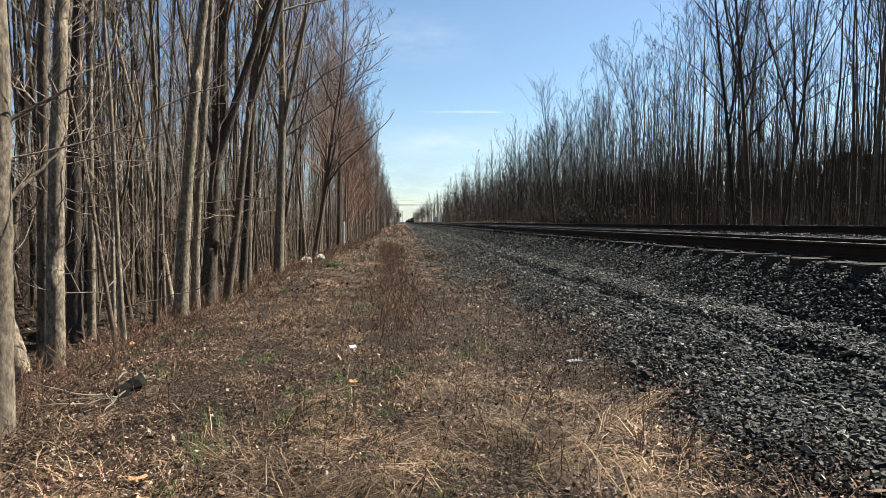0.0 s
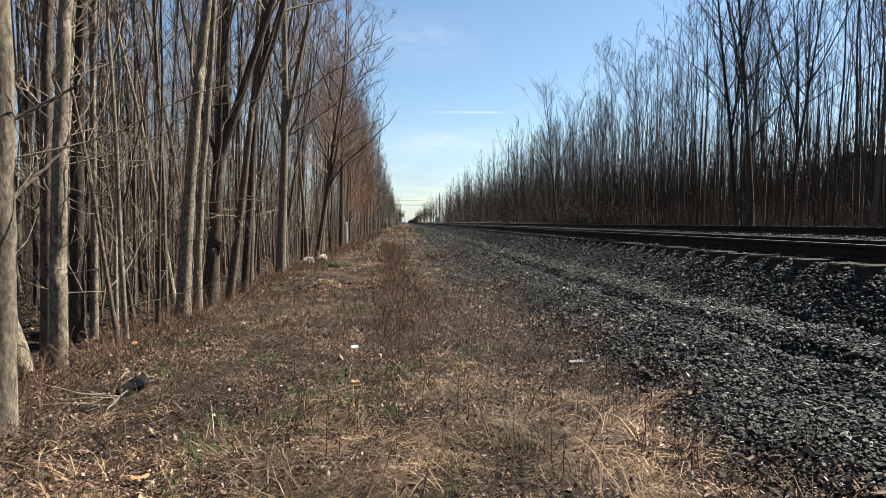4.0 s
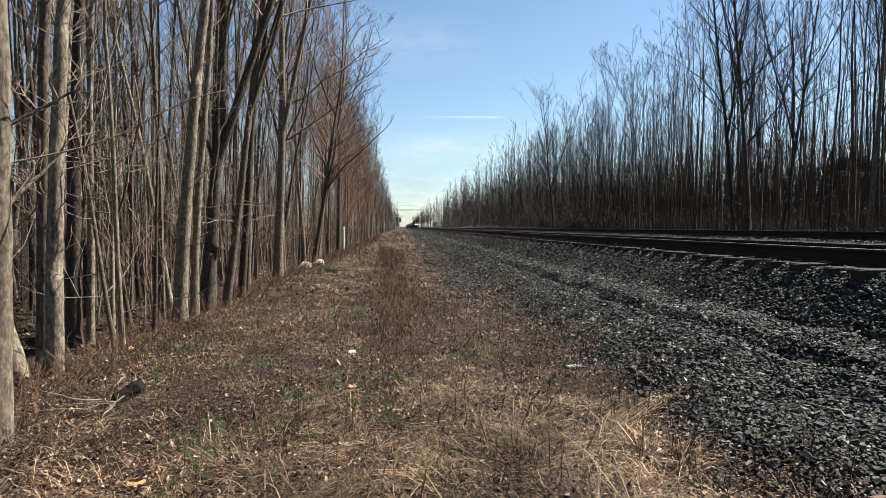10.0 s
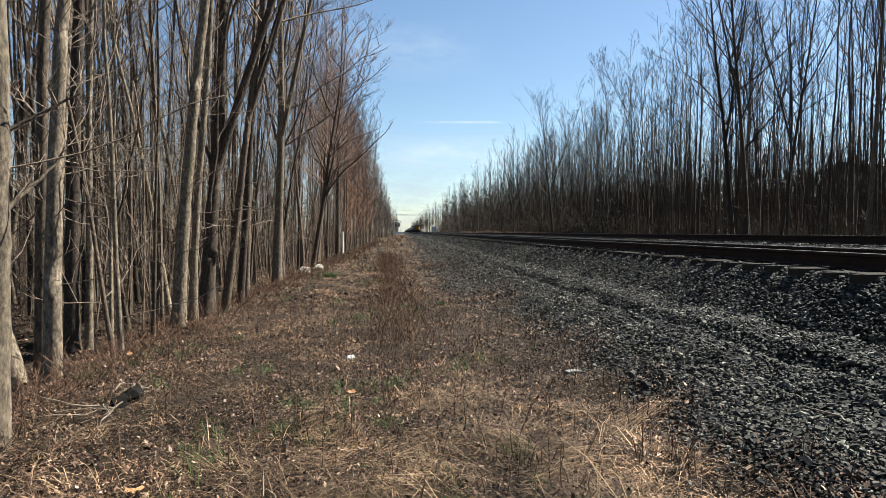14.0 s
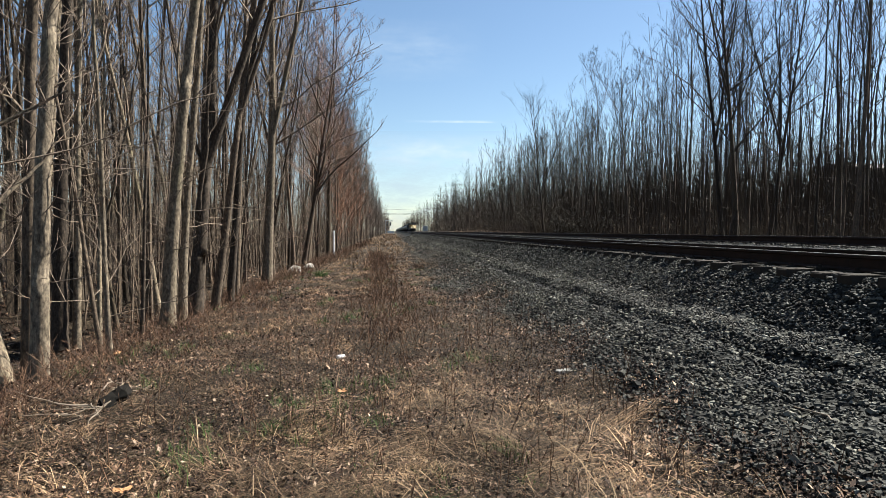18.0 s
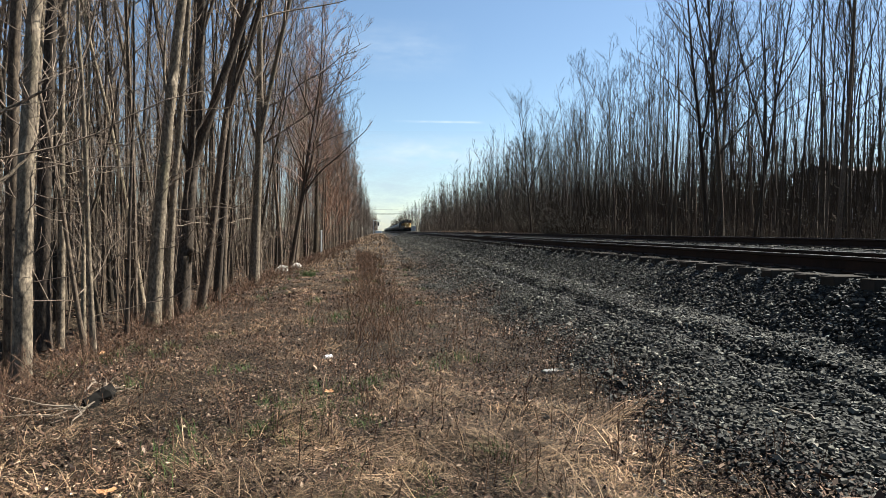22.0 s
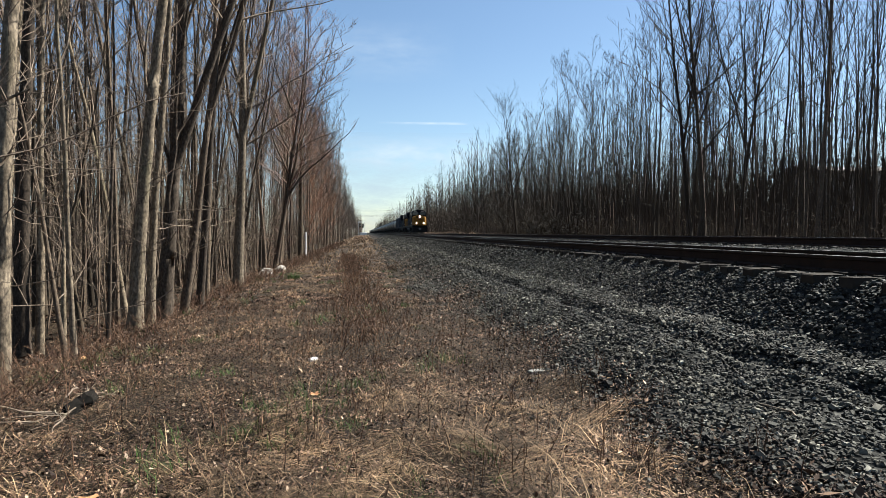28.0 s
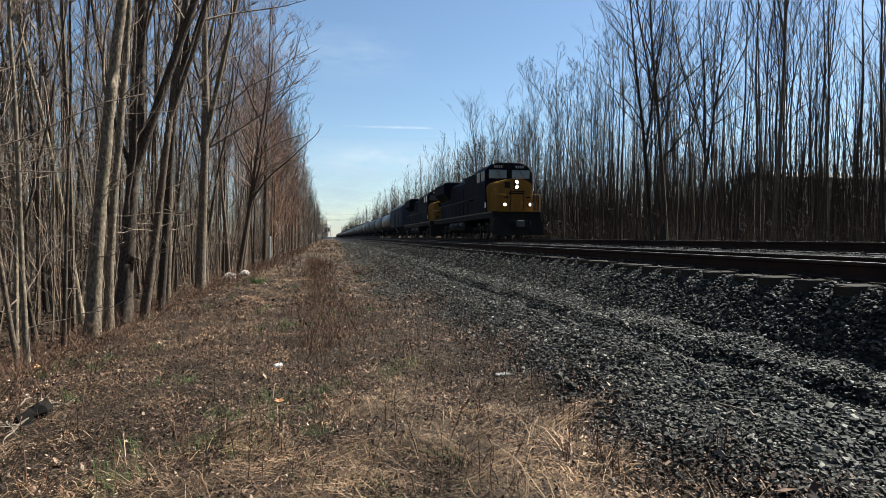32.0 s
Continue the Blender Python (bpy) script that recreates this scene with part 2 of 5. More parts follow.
def box(bm, c, s, bevel=0.0, taper=None):
    """A box with its centre and size; taper scales the top in x and y."""
    r = bmesh.ops.create_cube(bm, size=1.0)
    for v in r["verts"]:
        if taper and v.co.z > 0:
            v.co.x, v.co.y = v.co.x * taper[0], v.co.y * taper[1]
        v.co = Vector((v.co.x * s[0] + c[0], v.co.y * s[1] + c[1], v.co.z * s[2] + c[2]))
    if bevel:
        es = list({e for v in r["verts"] for e in v.link_edges})
        bmesh.ops.bevel(bm, geom=es, offset=bevel, segments=2, affect="EDGES", profile=0.6)
    return bm


def rod(bm, a, b, r, n=8, r2=None):
    a, b = Vector(a), Vector(b)
    d = b - a
    m = Matrix.Translation((a + b) / 2) @ d.to_track_quat("Z", "Y").to_matrix().to_4x4()
    bmesh.ops.create_cone(bm, cap_ends=True, segments=n, radius1=r, radius2=r if r2 is None else r2, depth=d.length, matrix=m)
    return bm


def prism(bm, outline, y0, y1, inset=0.0):
    """An outline in x and z, drawn out along y."""
    rings = []
    for y in (y0, y1):
        rings.append([bm.verts.new((x, y, z)) for x, z in outline])
    n = len(outline)
    for i in range(n):
        bm.faces.new((rings[0][i], rings[0][(i + 1) % n], rings[1][(i + 1) % n], rings[1][i]))
    bm.faces.new(rings[0][::-1])
    bm.faces.new(rings[1])
    bmesh.ops.recalc_face_normals(bm, faces=bm.faces[:])
    return bm


def thing(name, label, category, group="", at=None):
    ob = new(name)
    ob.empty_display_size = 0.2
    if at is not None:
        ob.matrix_basis = at
    return tagged(ob, label, category, group)


# ---- lie of the land ----
def bed_line(y):
    """Where the soil gives way to the crushed stone."""
    y = np.asarray(y, float)
    return np.interp(y, (0, 6, 9, 13, 19, 43, 90), (2.55, 2.5, 2.3, 2.4, 2.75, 3.2, 3.35)) + 0.12 * np.sin(0.9 * y) + 0.09 * np.sin(2.3 * y + 1) + 0.06 * np.sin(5.1 * y)


SECTION_X = (-400, -60, -12, -5.6, -4.4, -3.4, -2.2, 1.9, 2.3, 2.9, 3.12, 3.34, 3.54, 4.05, 4.68, 4.95, 7.5, 8.2, 9.3, 12.3, 13.0, 14.0, 15.4, 16.2, 19, 60, 400)
SECTION_Z = (-1.0, -0.9, -0.75, -0.55, -0.3, -0.06, 0, 0.0, 0.07, 0.36, 0.43, 0.35, 0.5, 0.575, 0.99, 1.13, 1.13, 1.16, 1.3, 1.3, 1.1, 0.85, 0.7, 0.75, 0.85, 0.9, 0.9)


def ripple(x, y):
    return (0.035 * np.sin(1.7 * x + 0.63 * y + 1.1) * np.sin(0.9 * y - 0.5 * x) + 0.02 * np.sin(3.9 * x - 2.7 * y) + 0.015 * np.sin(5.3 * y + 2.2 * x + 0.7))


def land(x, y):
    x = np.asarray(x, float)
    y = np.asarray(y, float)
    swing = 0.5 * np.exp(-np.clip(y - 4.0, 0, 60) / 2.2) * np.interp(x, (2.4, 3.3, 3.9, 4.8), (0, 1, 1, 0))
    z = np.interp(x - swing, SECTION_X, SECTION_Z)
    flat = np.clip((np.abs(x - 8.25) - 3.55) / 0.6, 0, 1)
    wild = 1 + 2.5 * np.clip((-x - 4.5) / 4, 0, 1) + 2 * np.clip((x - 15) / 4, 0, 1)
    mound = np.where(x > 15, (0.75 + 0.2 * np.sin(0.11 * y + 1.0)) * np.clip((x - 15) / 1.2, 0, 1) * np.clip((y - 55) / 30, 0, 1), 0)
    return z + ripple(x, y) * flat * wild + mound


def sheet(name, xs, ys, lift, material):
    gx, gy = np.meshgrid(xs, ys)
    gz = land(gx, gy) + lift(gx, gy)
    n, m = len(xs), len(ys)
    v = np.stack([gx.ravel(), gy.ravel(), gz.ravel()], 1)
    i = (np.arange(m - 1)[:, None] * n + np.arange(n - 1)[None, :]).ravel()
    f = np.stack([i, i + 1, i + n + 1, i + n], 1)
    return new(name, mesh_of(name, v, f, material, True))


GX = np.concatenate([[-1800, -900, -400, -200, -120, -80, -60, -45, -35, -28, -22, -18, -15, -13, -11, -9.5, -8.5], np.arange(-7.8, 6.4, 0.2), np.arange(6.8, 20, 0.6), [21, 23, 26, 30, 36, 45, 60, 90, 150, 300, 700, 1800]])
GY = np.concatenate([[-900, -300, -120, -60, -30, -15, -8, -4, -2, 0, 1], np.arange(1.6, 26, 0.25), np.arange(26, 60, 1.0), np.arange(60, 200, 6), [220, 260, 300, 340, 400, 500, 650, 850, 1100, 1500, 2000, 2800]])
ground = sheet("ground", GX, GY, lambda x, y: -0.08 * np.clip((x - bed_line(y)) / 0.25, 0, 1) * (x < 15.0), SOIL)
tagged(ground, "uneven soil strewn with dead leaves and dry grass", "ground", kind="structure")


BX = np.concatenate([[2.1], np.arange(2.3, 5.1, 0.1), np.arange(5.4, 12, 0.6), np.arange(12.1, 15.0, 0.4)])
BY = np.concatenate([[-200, -60, -20, -6, 0], np.arange(1.5, 30, 0.16), np.arange(30, 80, 0.8), np.arange(80, 300, 8), [340, 420, 600, 900, 1400, 2100]])
bed = sheet("ballast_bed", BX, BY, lambda x, y: 0.012 + 0.02 * np.sin(9 * x + 3 * y) * np.sin(7 * y - 4 * x) * (np.abs(x - 8.25) > 3.5) - 0.1 * np.clip((bed_line(y) - x) / 0.2, 0, 1), BED)
tagged(bed, "dark grey crushed stone bed with a wheel rut", "track bed", kind="structure")


# ---- tracks ----
TRACKS = ((6.1, 1.36), (10.8, 1.53))   # each track: its middle, and the top of its rails
GAUGE = 0.755
RAIL_PROFILE = [(-0.07, 0), (-0.07, 0.012), (-0.012, 0.035), (-0.012, 0.135), (-0.036, 0.148), (-0.036, 0.176), (-0.028, 0.185), (0.028, 0.185), (0.036, 0.176), (0.036, 0.148), (0.012, 0.135), (0.012, 0.035), (0.07, 0.012), (0.07, 0)]


def rail_mesh():
    ys = [-200, -50, 0, 20, 60, 150, 400, 900, 2000]
    v = [(x, y, z) for y in ys for x, z in RAIL_PROFILE]
    n = len(RAIL_PROFILE)
    f, s = [], []
    for k in range(len(ys) - 1):
        for i in range(n):
            j = (i + 1) % n
            f.append((k * n + i, (k + 1) * n + i, (k + 1) * n + j, k * n + j))
            s.append(1 if i in (6, 7) else 0)
    return mesh_of("rail", v, f, [RAIL, RAIL_TOP], slots=s)


def tie_mesh(seed):
    bm = bmesh.new()
    rg = random.Random(seed)
    box(bm, (0, 0, -0.09), (2.6, 0.225, 0.18), 0.012)
    for v in bm.verts:
        v.co += Vector((rg.uniform(-0.025, 0.025), rg.uniform(-0.006, 0.006), rg.uniform(-0.006, 0.006)))
    for sx in (-1, 1):
        box(bm, (sx * GAUGE, 0, 0.008), (0.36, 0.19, 0.018), 0.004)
        for q in (-1, 1):
            box(bm, (sx * GAUGE + q * 0.095, 0.05 * q, 0.03), (0.03, 0.03, 0.035))
    me = bpy.data.meshes.new("tie")
    bm.to_mesh(me)
    bm.free()
    me.materials.append(TIE)
    return me


rail_me = rail_mesh()
tie_me = [tie_mesh(k) for k in range(4)]
rg = random.Random(5)
for ti, (tx, rail_z) in enumerate(TRACKS):
    TIE_Z = rail_z - 0.191
    track = tagged(new("track"), "railway track of rusty steel rails on weathered wooden ties", "railway track", "parallel tracks", "structure")
    track.matrix_basis = pose(tx, 0, 0)
    for sx in (-1, 1):
        r = new("rail", rail_me)
        r.parent, r.location = track, (sx * GAUGE, 0, TIE_Z + 0.006)
        tagged(r, "rusty rail with a worn bright head")
    first, last = ((3.5, 76.0), (7.0, 60.0))[ti]
    far = []
    y = first
    while y < 330:
        if y < last:
            t = new("tie", rg.choice(tie_me))
            t.parent = track
            t.matrix_basis = pose(rg.uniform(-0.03, 0.03), y, TIE_Z + rg.uniform(-0.012, 0.004), 0, 0, rg.uniform(-1.2, 1.2))
        else:
            far.append(y)
        y += 0.53 + rg.uniform(-0.02, 0.02)
    v, f = [], []
    for y in far:
        b = len(v)
        e = rg.uniform(1.26, 1.34)
        v += [(-e, y - 0.11, TIE_Z), (e, y - 0.11, TIE_Z), (e, y + 0.11, TIE_Z), (-e, y + 0.11, TIE_Z), (-e, y - 0.11, TIE_Z - 0.12), (-e, y + 0.11, TIE_Z - 0.12), (e, y - 0.11, TIE_Z - 0.12)]
        f += [(b, b + 1, b + 2, b + 3), (b, b + 3, b + 5, b + 4), (b, b + 4, b + 6, b + 1)]
    ft = new("far_ties", mesh_of("far_ties", v, f, TIE))
    ft.parent = track
    tagged(ft, kind="stuff")


# ---- bare trees ----
class Tubes:
    """Gathers tapered tubes, and builds those of like shape together."""

    def __init__(self):
        self.kinds = {}

    def add(self, pts, radii, n):
        p, r = self.kinds.setdefault((len(pts), n), ([], []))
        p.append(pts)
        r.append(radii)

    def arrays(self):
        V, Q, base = [], [], 0
        for (k, n), (p, r) in self.kinds.items():
            P, R = np.array(p, float), np.array(r, float)
            m = len(P)
            d = np.gradient(P, axis=1)
            d /= np.linalg.norm(d, axis=2, keepdims=True) + 1e-9
            mean = d.mean(axis=1, keepdims=True)
            ref = np.where(np.abs(mean[..., 2:3]) > 0.8, np.array([1.0, 0.3, 0]), np.array([0.1, 0, 1.0]))
            u = np.cross(np.broadcast_to(ref, d.shape), d)
            u /= np.linalg.norm(u, axis=2, keepdims=True) + 1e-9
            w = np.cross(d, u)
            a = np.arange(n) * 2 * math.pi / n
            ring = P[:, :, None, :] + R[:, :, None, None] * (np.cos(a)[:, None] * u[:, :, None, :] + np.sin(a)[:, None] * w[:, :, None, :])
            i = np.arange(k - 1)[:, None] * n
            j = np.arange(n)[None, :]
            q = np.stack([i + j, i + (j + 1) % n, i + n + (j + 1) % n, i + n + j], -1).reshape(1, -1, 4)
            Q.append((q + (np.arange(m) * k * n)[:, None, None] + base).reshape(-1, 4))
            V.append(ring.reshape(-1, 3))
            base += m * k * n
        if not V:
            return np.zeros((0, 3)), np.zeros((0, 4), int)
        return np.concatenate(V), np.concatenate(Q)


def unit(v):
    k = math.sqrt(v[0] * v[0] + v[1] * v[1] + v[2] * v[2]) + 1e-9
    return np.array((v[0] / k, v[1] / k, v[2] / k))


def along(pts, u):
    """The point at the share u of a line of points."""
    f = min(max(u, 0.0), 0.9999) * (len(pts) - 1)
    i = int(f)
    return pts[i] + (pts[i + 1] - pts[i]) * (f - i)


def bough(rg, start, way, length, r, segs, lift, wob):
    x, y, z = (float(c) for c in start)
    dx, dy, dz = (float(c) for c in unit(way))
    pts = [(x, y, z)]
    step = length / segs
    for _ in range(segs):
        dx, dy, dz = dx + rg.uniform(-wob, wob), dy + rg.uniform(-wob, wob), dz + rg.uniform(-wob, wob) + lift
        k = step / math.sqrt(dx * dx + dy * dy + dz * dz)
        x, y, z = x + dx * k, y + dy * k, z + dz * k
        pts.append((x, y, z))
        dx, dy, dz = dx * k / step, dy * k / step, dz * k / step
    return np.array(pts)


def tree_arrays(seed, height, r0, lean=(0, 0), bow=(0, 0), clear=0.45, limbs=18, reach=0.22, rise=1.0, subs=5, twigs=4, low=6, fork=0.0, wob=0.15, sides=8, fat=1.0, detail=1, fork_az=None, arms=()):
    """A bare tree: trunk and crown as vertices and faces. lean: how far the top stands off the foot; bow: how far the middle bends aside."""
    rg = random.Random(seed)
    lk, ln, sk = ((3, 3, 1), (5, 3, 2), (6, 4, 3))[detail]
    trunk, crown = Tubes(), Tubes()
    k = 14
    s = np.linspace(0, 1, k)
    sway = []
    for _ in range(2):
        sway.append(sum(rg.uniform(-1, 1) * wob * height / (9 * f) * np.sin(s * math.pi * f + rg.uniform(-0.6, 0.6)) for f in (1.0, 2.1, 3.7, 6.3)))
    walk_x, walk_y = sway
    px = lean[0] * s + bow[0] * np.sin(s * math.pi) + walk_x * s
    py = lean[1] * s + bow[1] * np.sin(s * math.pi) + walk_y * s
    pts = np.stack([px, py, s * height - 0.25], 1)
    rad = r0 * (1 - 0.93 * s ** 0.7) + 0.45 * r0 * np.exp(-s * height / 0.35)
    fine = np.array([0, 0.15, 0.4, 0.9, 1.6, 2.6]) / height if detail < 2 else np.arange(0, 8, 0.22) / height
    ss = np.unique(np.concatenate([fine, s]))
    pts2 = np.stack([np.interp(ss, s, pts[:, i]) for i in range(3)], 1)
    rad2 = r0 * (1 - 0.93 * ss ** 0.7) + 0.5 * r0 * np.exp(-ss * height / 0.3)
    if detail == 2:
        rad2 = rad2 * np.array([1 + rg.uniform(-0.05, 0.05) for _ in ss])
        pts2[:, 0] += np.array([rg.uniform(-0.06, 0.06) for _ in ss]) * r0
    trunk.add(pts2, rad2, sides)
    leaders = [(pts, rad)]
    if fork:
        at = np.array([np.interp(fork, s, pts[:, i]) for i in range(3)])
        az = rg.uniform(0, 6.28) if fork_az is None else fork_az
        fp = bough(rg, at, (math.cos(az) * 0.28, math.sin(az) * 0.28, 1), height * (1 - fork) * 0.95, r0, 8, 0.08, 0.09)
        fr = np.linspace(np.interp(fork, s, rad) * 0.8, 0.012, 9)
        trunk.add(fp, fr, max(5, sides - 2))
        leaders.append((fp, fr))
        if rg.random() < 0.65:
            g = rg.uniform(0.25, 0.6)
            az += 3.1 + rg.uniform(-1, 1)
            gp = bough(rg, along(pts, fork + g * (1 - fork)), (math.cos(az) * 0.5, math.sin(az) * 0.5, 1), height * (1 - fork) * (1 - g) * 0.95, r0, 8, 0.06, 0.12)
            gr = np.linspace(np.interp(fork + g * (1 - fork), s, rad) * 0.75, 0.012, 9)
            trunk.add(gp, gr, max(5, sides - 2))
            leaders.append((gp, gr))
    for up, az, el, length, r in arms:
        at = np.array([np.interp(up / height, s, pts[:, i]) for i in range(3)])
        ap = bough(rg, at, (math.cos(az) * math.cos(el), math.sin(az) * math.cos(el), math.sin(el)), length, r, 8, 0.05, 0.16)
        trunk.add(ap, np.linspace(r, 0.008, 9), 6)
        leaders.append((ap, np.linspace(r, 0.008, 9)))
    for li, (lp, lr) in enumerate(leaders):
        ls = np.linspace(0, 1, len(lp))
        count = limbs if li == 0 else (limbs // 2 if lp[-1][2] > 0.7 * height else 4)
        for b in range(count + (low if li == 0 else 0)):
            if b >= count:
                q = rg.uniform(0.06, clear)
                length = rg.uniform(0.4, 2.0)
                el = rg.uniform(-0.2, 1.0)
                nsub, ntw = 3, 1
            else:
                q = (clear if li == 0 else 0.12) + (0.97 - (clear if li == 0 else 0.12)) * ((b + rg.random()) / count)
                length = (height * reach if lp[-1][2] > 0.7 * height else 0.18 * np.linalg.norm(lp[-1] - lp[0])) * (0.42 + 0.95 * (1 - q)) * rg.uniform(0.7, 1.3) + (0.5 if li == 0 else 0.1)
                el = rise * (rg.uniform(0.7, 1.2) if rg.random() < 0.7 else rg.uniform(0.55, 0.9))
                nsub, ntw = (subs, twigs) if li == 0 or count > 4 else (3, 2)
            at = np.array([np.interp(q, ls, lp[:, i]) for i in range(3)])
            rr = (0.003 * length + 0.0025 if b >= count else min(np.interp(q, ls, lr) * 0.55, (0.006 + 0.007 * rg.random()) * length + 0.005)) * fat ** 0.35
            az = b * 2.4 + rg.uniform(-0.7, 0.7)
            bp = bough(rg, at, (math.cos(az) * math.cos(el), math.sin(az) * math.cos(el), math.sin(el)), length, rr, lk, 0.5 / lk, 0.3)
            crown.add(bp, np.linspace(rr, 0.005 * fat, lk + 1), ln)
            for c in range(nsub):
                u = 0.2 + 0.79 * ((c + rg.random()) / nsub) ** 0.8
                p = along(bp, u)
                d = unit(bp[min(lk, int(u * lk) + 1)] - bp[int(u * lk)])
                side = unit(d * 0.9 + np.array([rg.uniform(-1, 1), rg.uniform(-1, 1), rg.uniform(-0.2, 0.9)]))
                sl = length * rg.uniform(0.22, 0.5) * (1.1 - 0.5 * u)
                sp = bough(rg, p, side, sl, 0, sk, 0.25 / sk, 0.26)
                sr = max(0.0045 * fat ** 0.7, rr * 0.4)
                crown.add(sp, np.linspace(sr, 0.0035 * fat, sk + 1), 3)
                for _ in range(ntw):
                    g = rg.uniform(0.15, 1)
                    p2 = along(sp, g)
                    d2 = unit(side * 0.8 + np.array([rg.uniform(-1, 1), rg.uniform(-1, 1), rg.uniform(-0.2, 1.0)]))
                    tl = rg.uniform(0.25, 0.7) * (0.4 + sl * 0.45)
                    crown.add(np.array([p2, p2 + d2 * tl]), [0.0045 * fat, 0.002 * fat], 3)
    return trunk.arrays(), crown.arrays()


def tree(seed, at, bark_mat, twig_mat, label, group, **kw):
    (tv, tf), (cv, cf) = tree_arrays(seed, **kw)
    ob = thing("tree", label, "tree", group, at)
    t = new("trunk", mesh_of("trunk", tv, tf, bark_mat, True))
    c = new("crown", mesh_of("crown", cv, cf, twig_mat))
    t.parent = c.parent = ob
    return ob


def on_land(x, y, dz=0.0, turn=0.0, size=1.0):
    return pose(x, y, float(land(x, y)) + dz, 0, 0, turn) @ Matrix.Scale(size, 4)


# trees that stand singly at the edge of the wood beside the path
EDGE = "trees at the wood's edge"
GREY, BROWN, DARK = (BARK_GREY, TWIG), (BARK_BROWN, TWIG), (BARK_DEEP, TWIG)
REDDISH = (BARK_BROWN, TWIG_PINK)
# (x, y), height, foot radius, lean of the top (x, y), bow (x, y), fork, bark, label, fork's heading, arms (height, heading, rise, length, radius)
SINGLE = [
    ((-3.02, 4.75), 19, 0.12, (1.1, 0.2), (-0.16, 0), 0.0, GREY, "grey smooth-barked tree beside the path", None, ((1.95, 0.9, 0.75, 0.7, 0.022), (2.55, 0.7, 0.5, 0.65, 0.02))),
    ((-3.31, 5.35), 13, 0.055, (-1.1, 0.6), (-0.1, 0), 0.0, GREY, "slender grey tree close to a thicker one", None, ()),
    ((-4.94, 8.35), 15, 0.13, (-3.4, 1.0), (0.1, 0), 0.0, GREY, "grey tree leaning into the wood", None, ()),
    ((-4.39, 8.1), 20, 0.118, (1.3, 0.5), (-0.42, 0), 0.55, GREY, "straight tree with pale flaking bark", None, ()),
    ((-4.79, 8.6), 18, 0.1, (-0.2, 0.5), (0, 0), 0.0, DARK, "dark straight tree behind a paler one", None, ()),
    ((-5.67, 11.1), 19, 0.14, (0.5, 0), (-0.1, 0), 0.5, DARK, "straight dark tree with a clear trunk", None, ()),
    ((-5.5, 11.3), 19, 0.075, (0.1, 0), (0.15, 0), 0.0, GREY, "straight grey tree beside a dark one", None, ()),
    ((-3.89, 8.8), 11, 0.038, (-1.3, 0.5), (-0.25, 0), 0.0, BROWN, "leaning sapling at the foot of the bank", None, ()),
    ((-3.79, 8.7), 12, 0.042, (0.5, 0.2), (-0.25, 0), 0.0, GREY, "thin upright sapling with pale bark", None, ()),
    ((-4.47, 11.5), 11, 0.04, (0.2, 0.2), (0.05, 0), 0.0, DARK, "thin dark upright sapling", None, ()),
    ((-4.21, 12.0), 21, 0.138, (1.9, 0.5), (-0.3, 0), 0.42, GREY, "tall mossy tree leaning over the path", 0.4, ((4.4, 2.6, 1.2, 2.4, 0.035),)),
    ((-4.06, 12.4), 18, 0.09, (1.0, 0.5), (-0.2, 0), 0.0, GREY, "tall grey tree in a clump", None, ()),
    ((-4.15, 13.4), 20, 0.165, (1.8, 0.5), (-0.2, 0), 0.17, DARK, "thick dark forked tree in a clump", 0.3, ((1.9, 0.1, 1.45, 7.5, 0.055), (3.0, 2.9, 1.35, 5.2, 0.045))),
    ((-3.90, 13.9), 18, 0.1, (2.2, 0.4), (0.2, 0), 0.25, BROWN, "brown tree leaning out of a clump", 0.1, ()),
    ((-4.25, 14.2), 19, 0.085, (1.5, 0.4), (-0.4, 0), 0.3, DARK, "dark slanting tree at the back of a clump", 0.5, ()),
    ((-3.94, 15.4), 19, 0.1, (2.3, 0.2), (-0.3, 0), 0.3, DARK, "dark upright tree by the bank", 0.2, ()),
    ((-4.05, 20.6), 20, 0.175, (-1.1, 0.2), (0.45, 0), 0.25, GREY, "pale-barked forked tree above a stone heap", 0.1, ((6.5, 3.0, 1.2, 5.0, 0.06),)),
    ((-4.37, 17.8), 18, 0.1, (1.4, 0.2), (-0.2, 0), 0.35, BROWN, "brown tree by the bank", 0.6, ()),
    ((-4.62, 24.5), 18, 0.13, (0.7, 0.2), (-0.3, 0), 0.3, BROWN, "brown spreading tree by the bank", 2.6, ((5.0, 0.3, 1.25, 4.0, 0.05),)),
    ((-4.18, 29.5), 13.5, 0.13, (1.5, 0.2), (0.1, 0), 0.22, REDDISH, "reddish spreading tree arching over the path", 0.1, ((3.6, 0.2, 1.05, 5.0, 0.055), (4.8, 2.7, 1.1, 3.5, 0.05), (5.6, 0.0, 0.7, 2.8, 0.04))),
    ((-4.65, 34.5), 14, 0.13, (1.0, 0.2), (0.1, 0), 0.25, BROWN, "spreading tree arching over the path", 0.2, ((5.0, 0.1, 0.8, 3.4, 0.05),)),
    ((-5.1, 39.0), 13, 0.11, (0.6, 0.2), (0.1, 0), 0.2, REDDISH, "reddish spreading tree behind the edge trees", 0.2, ()),
]
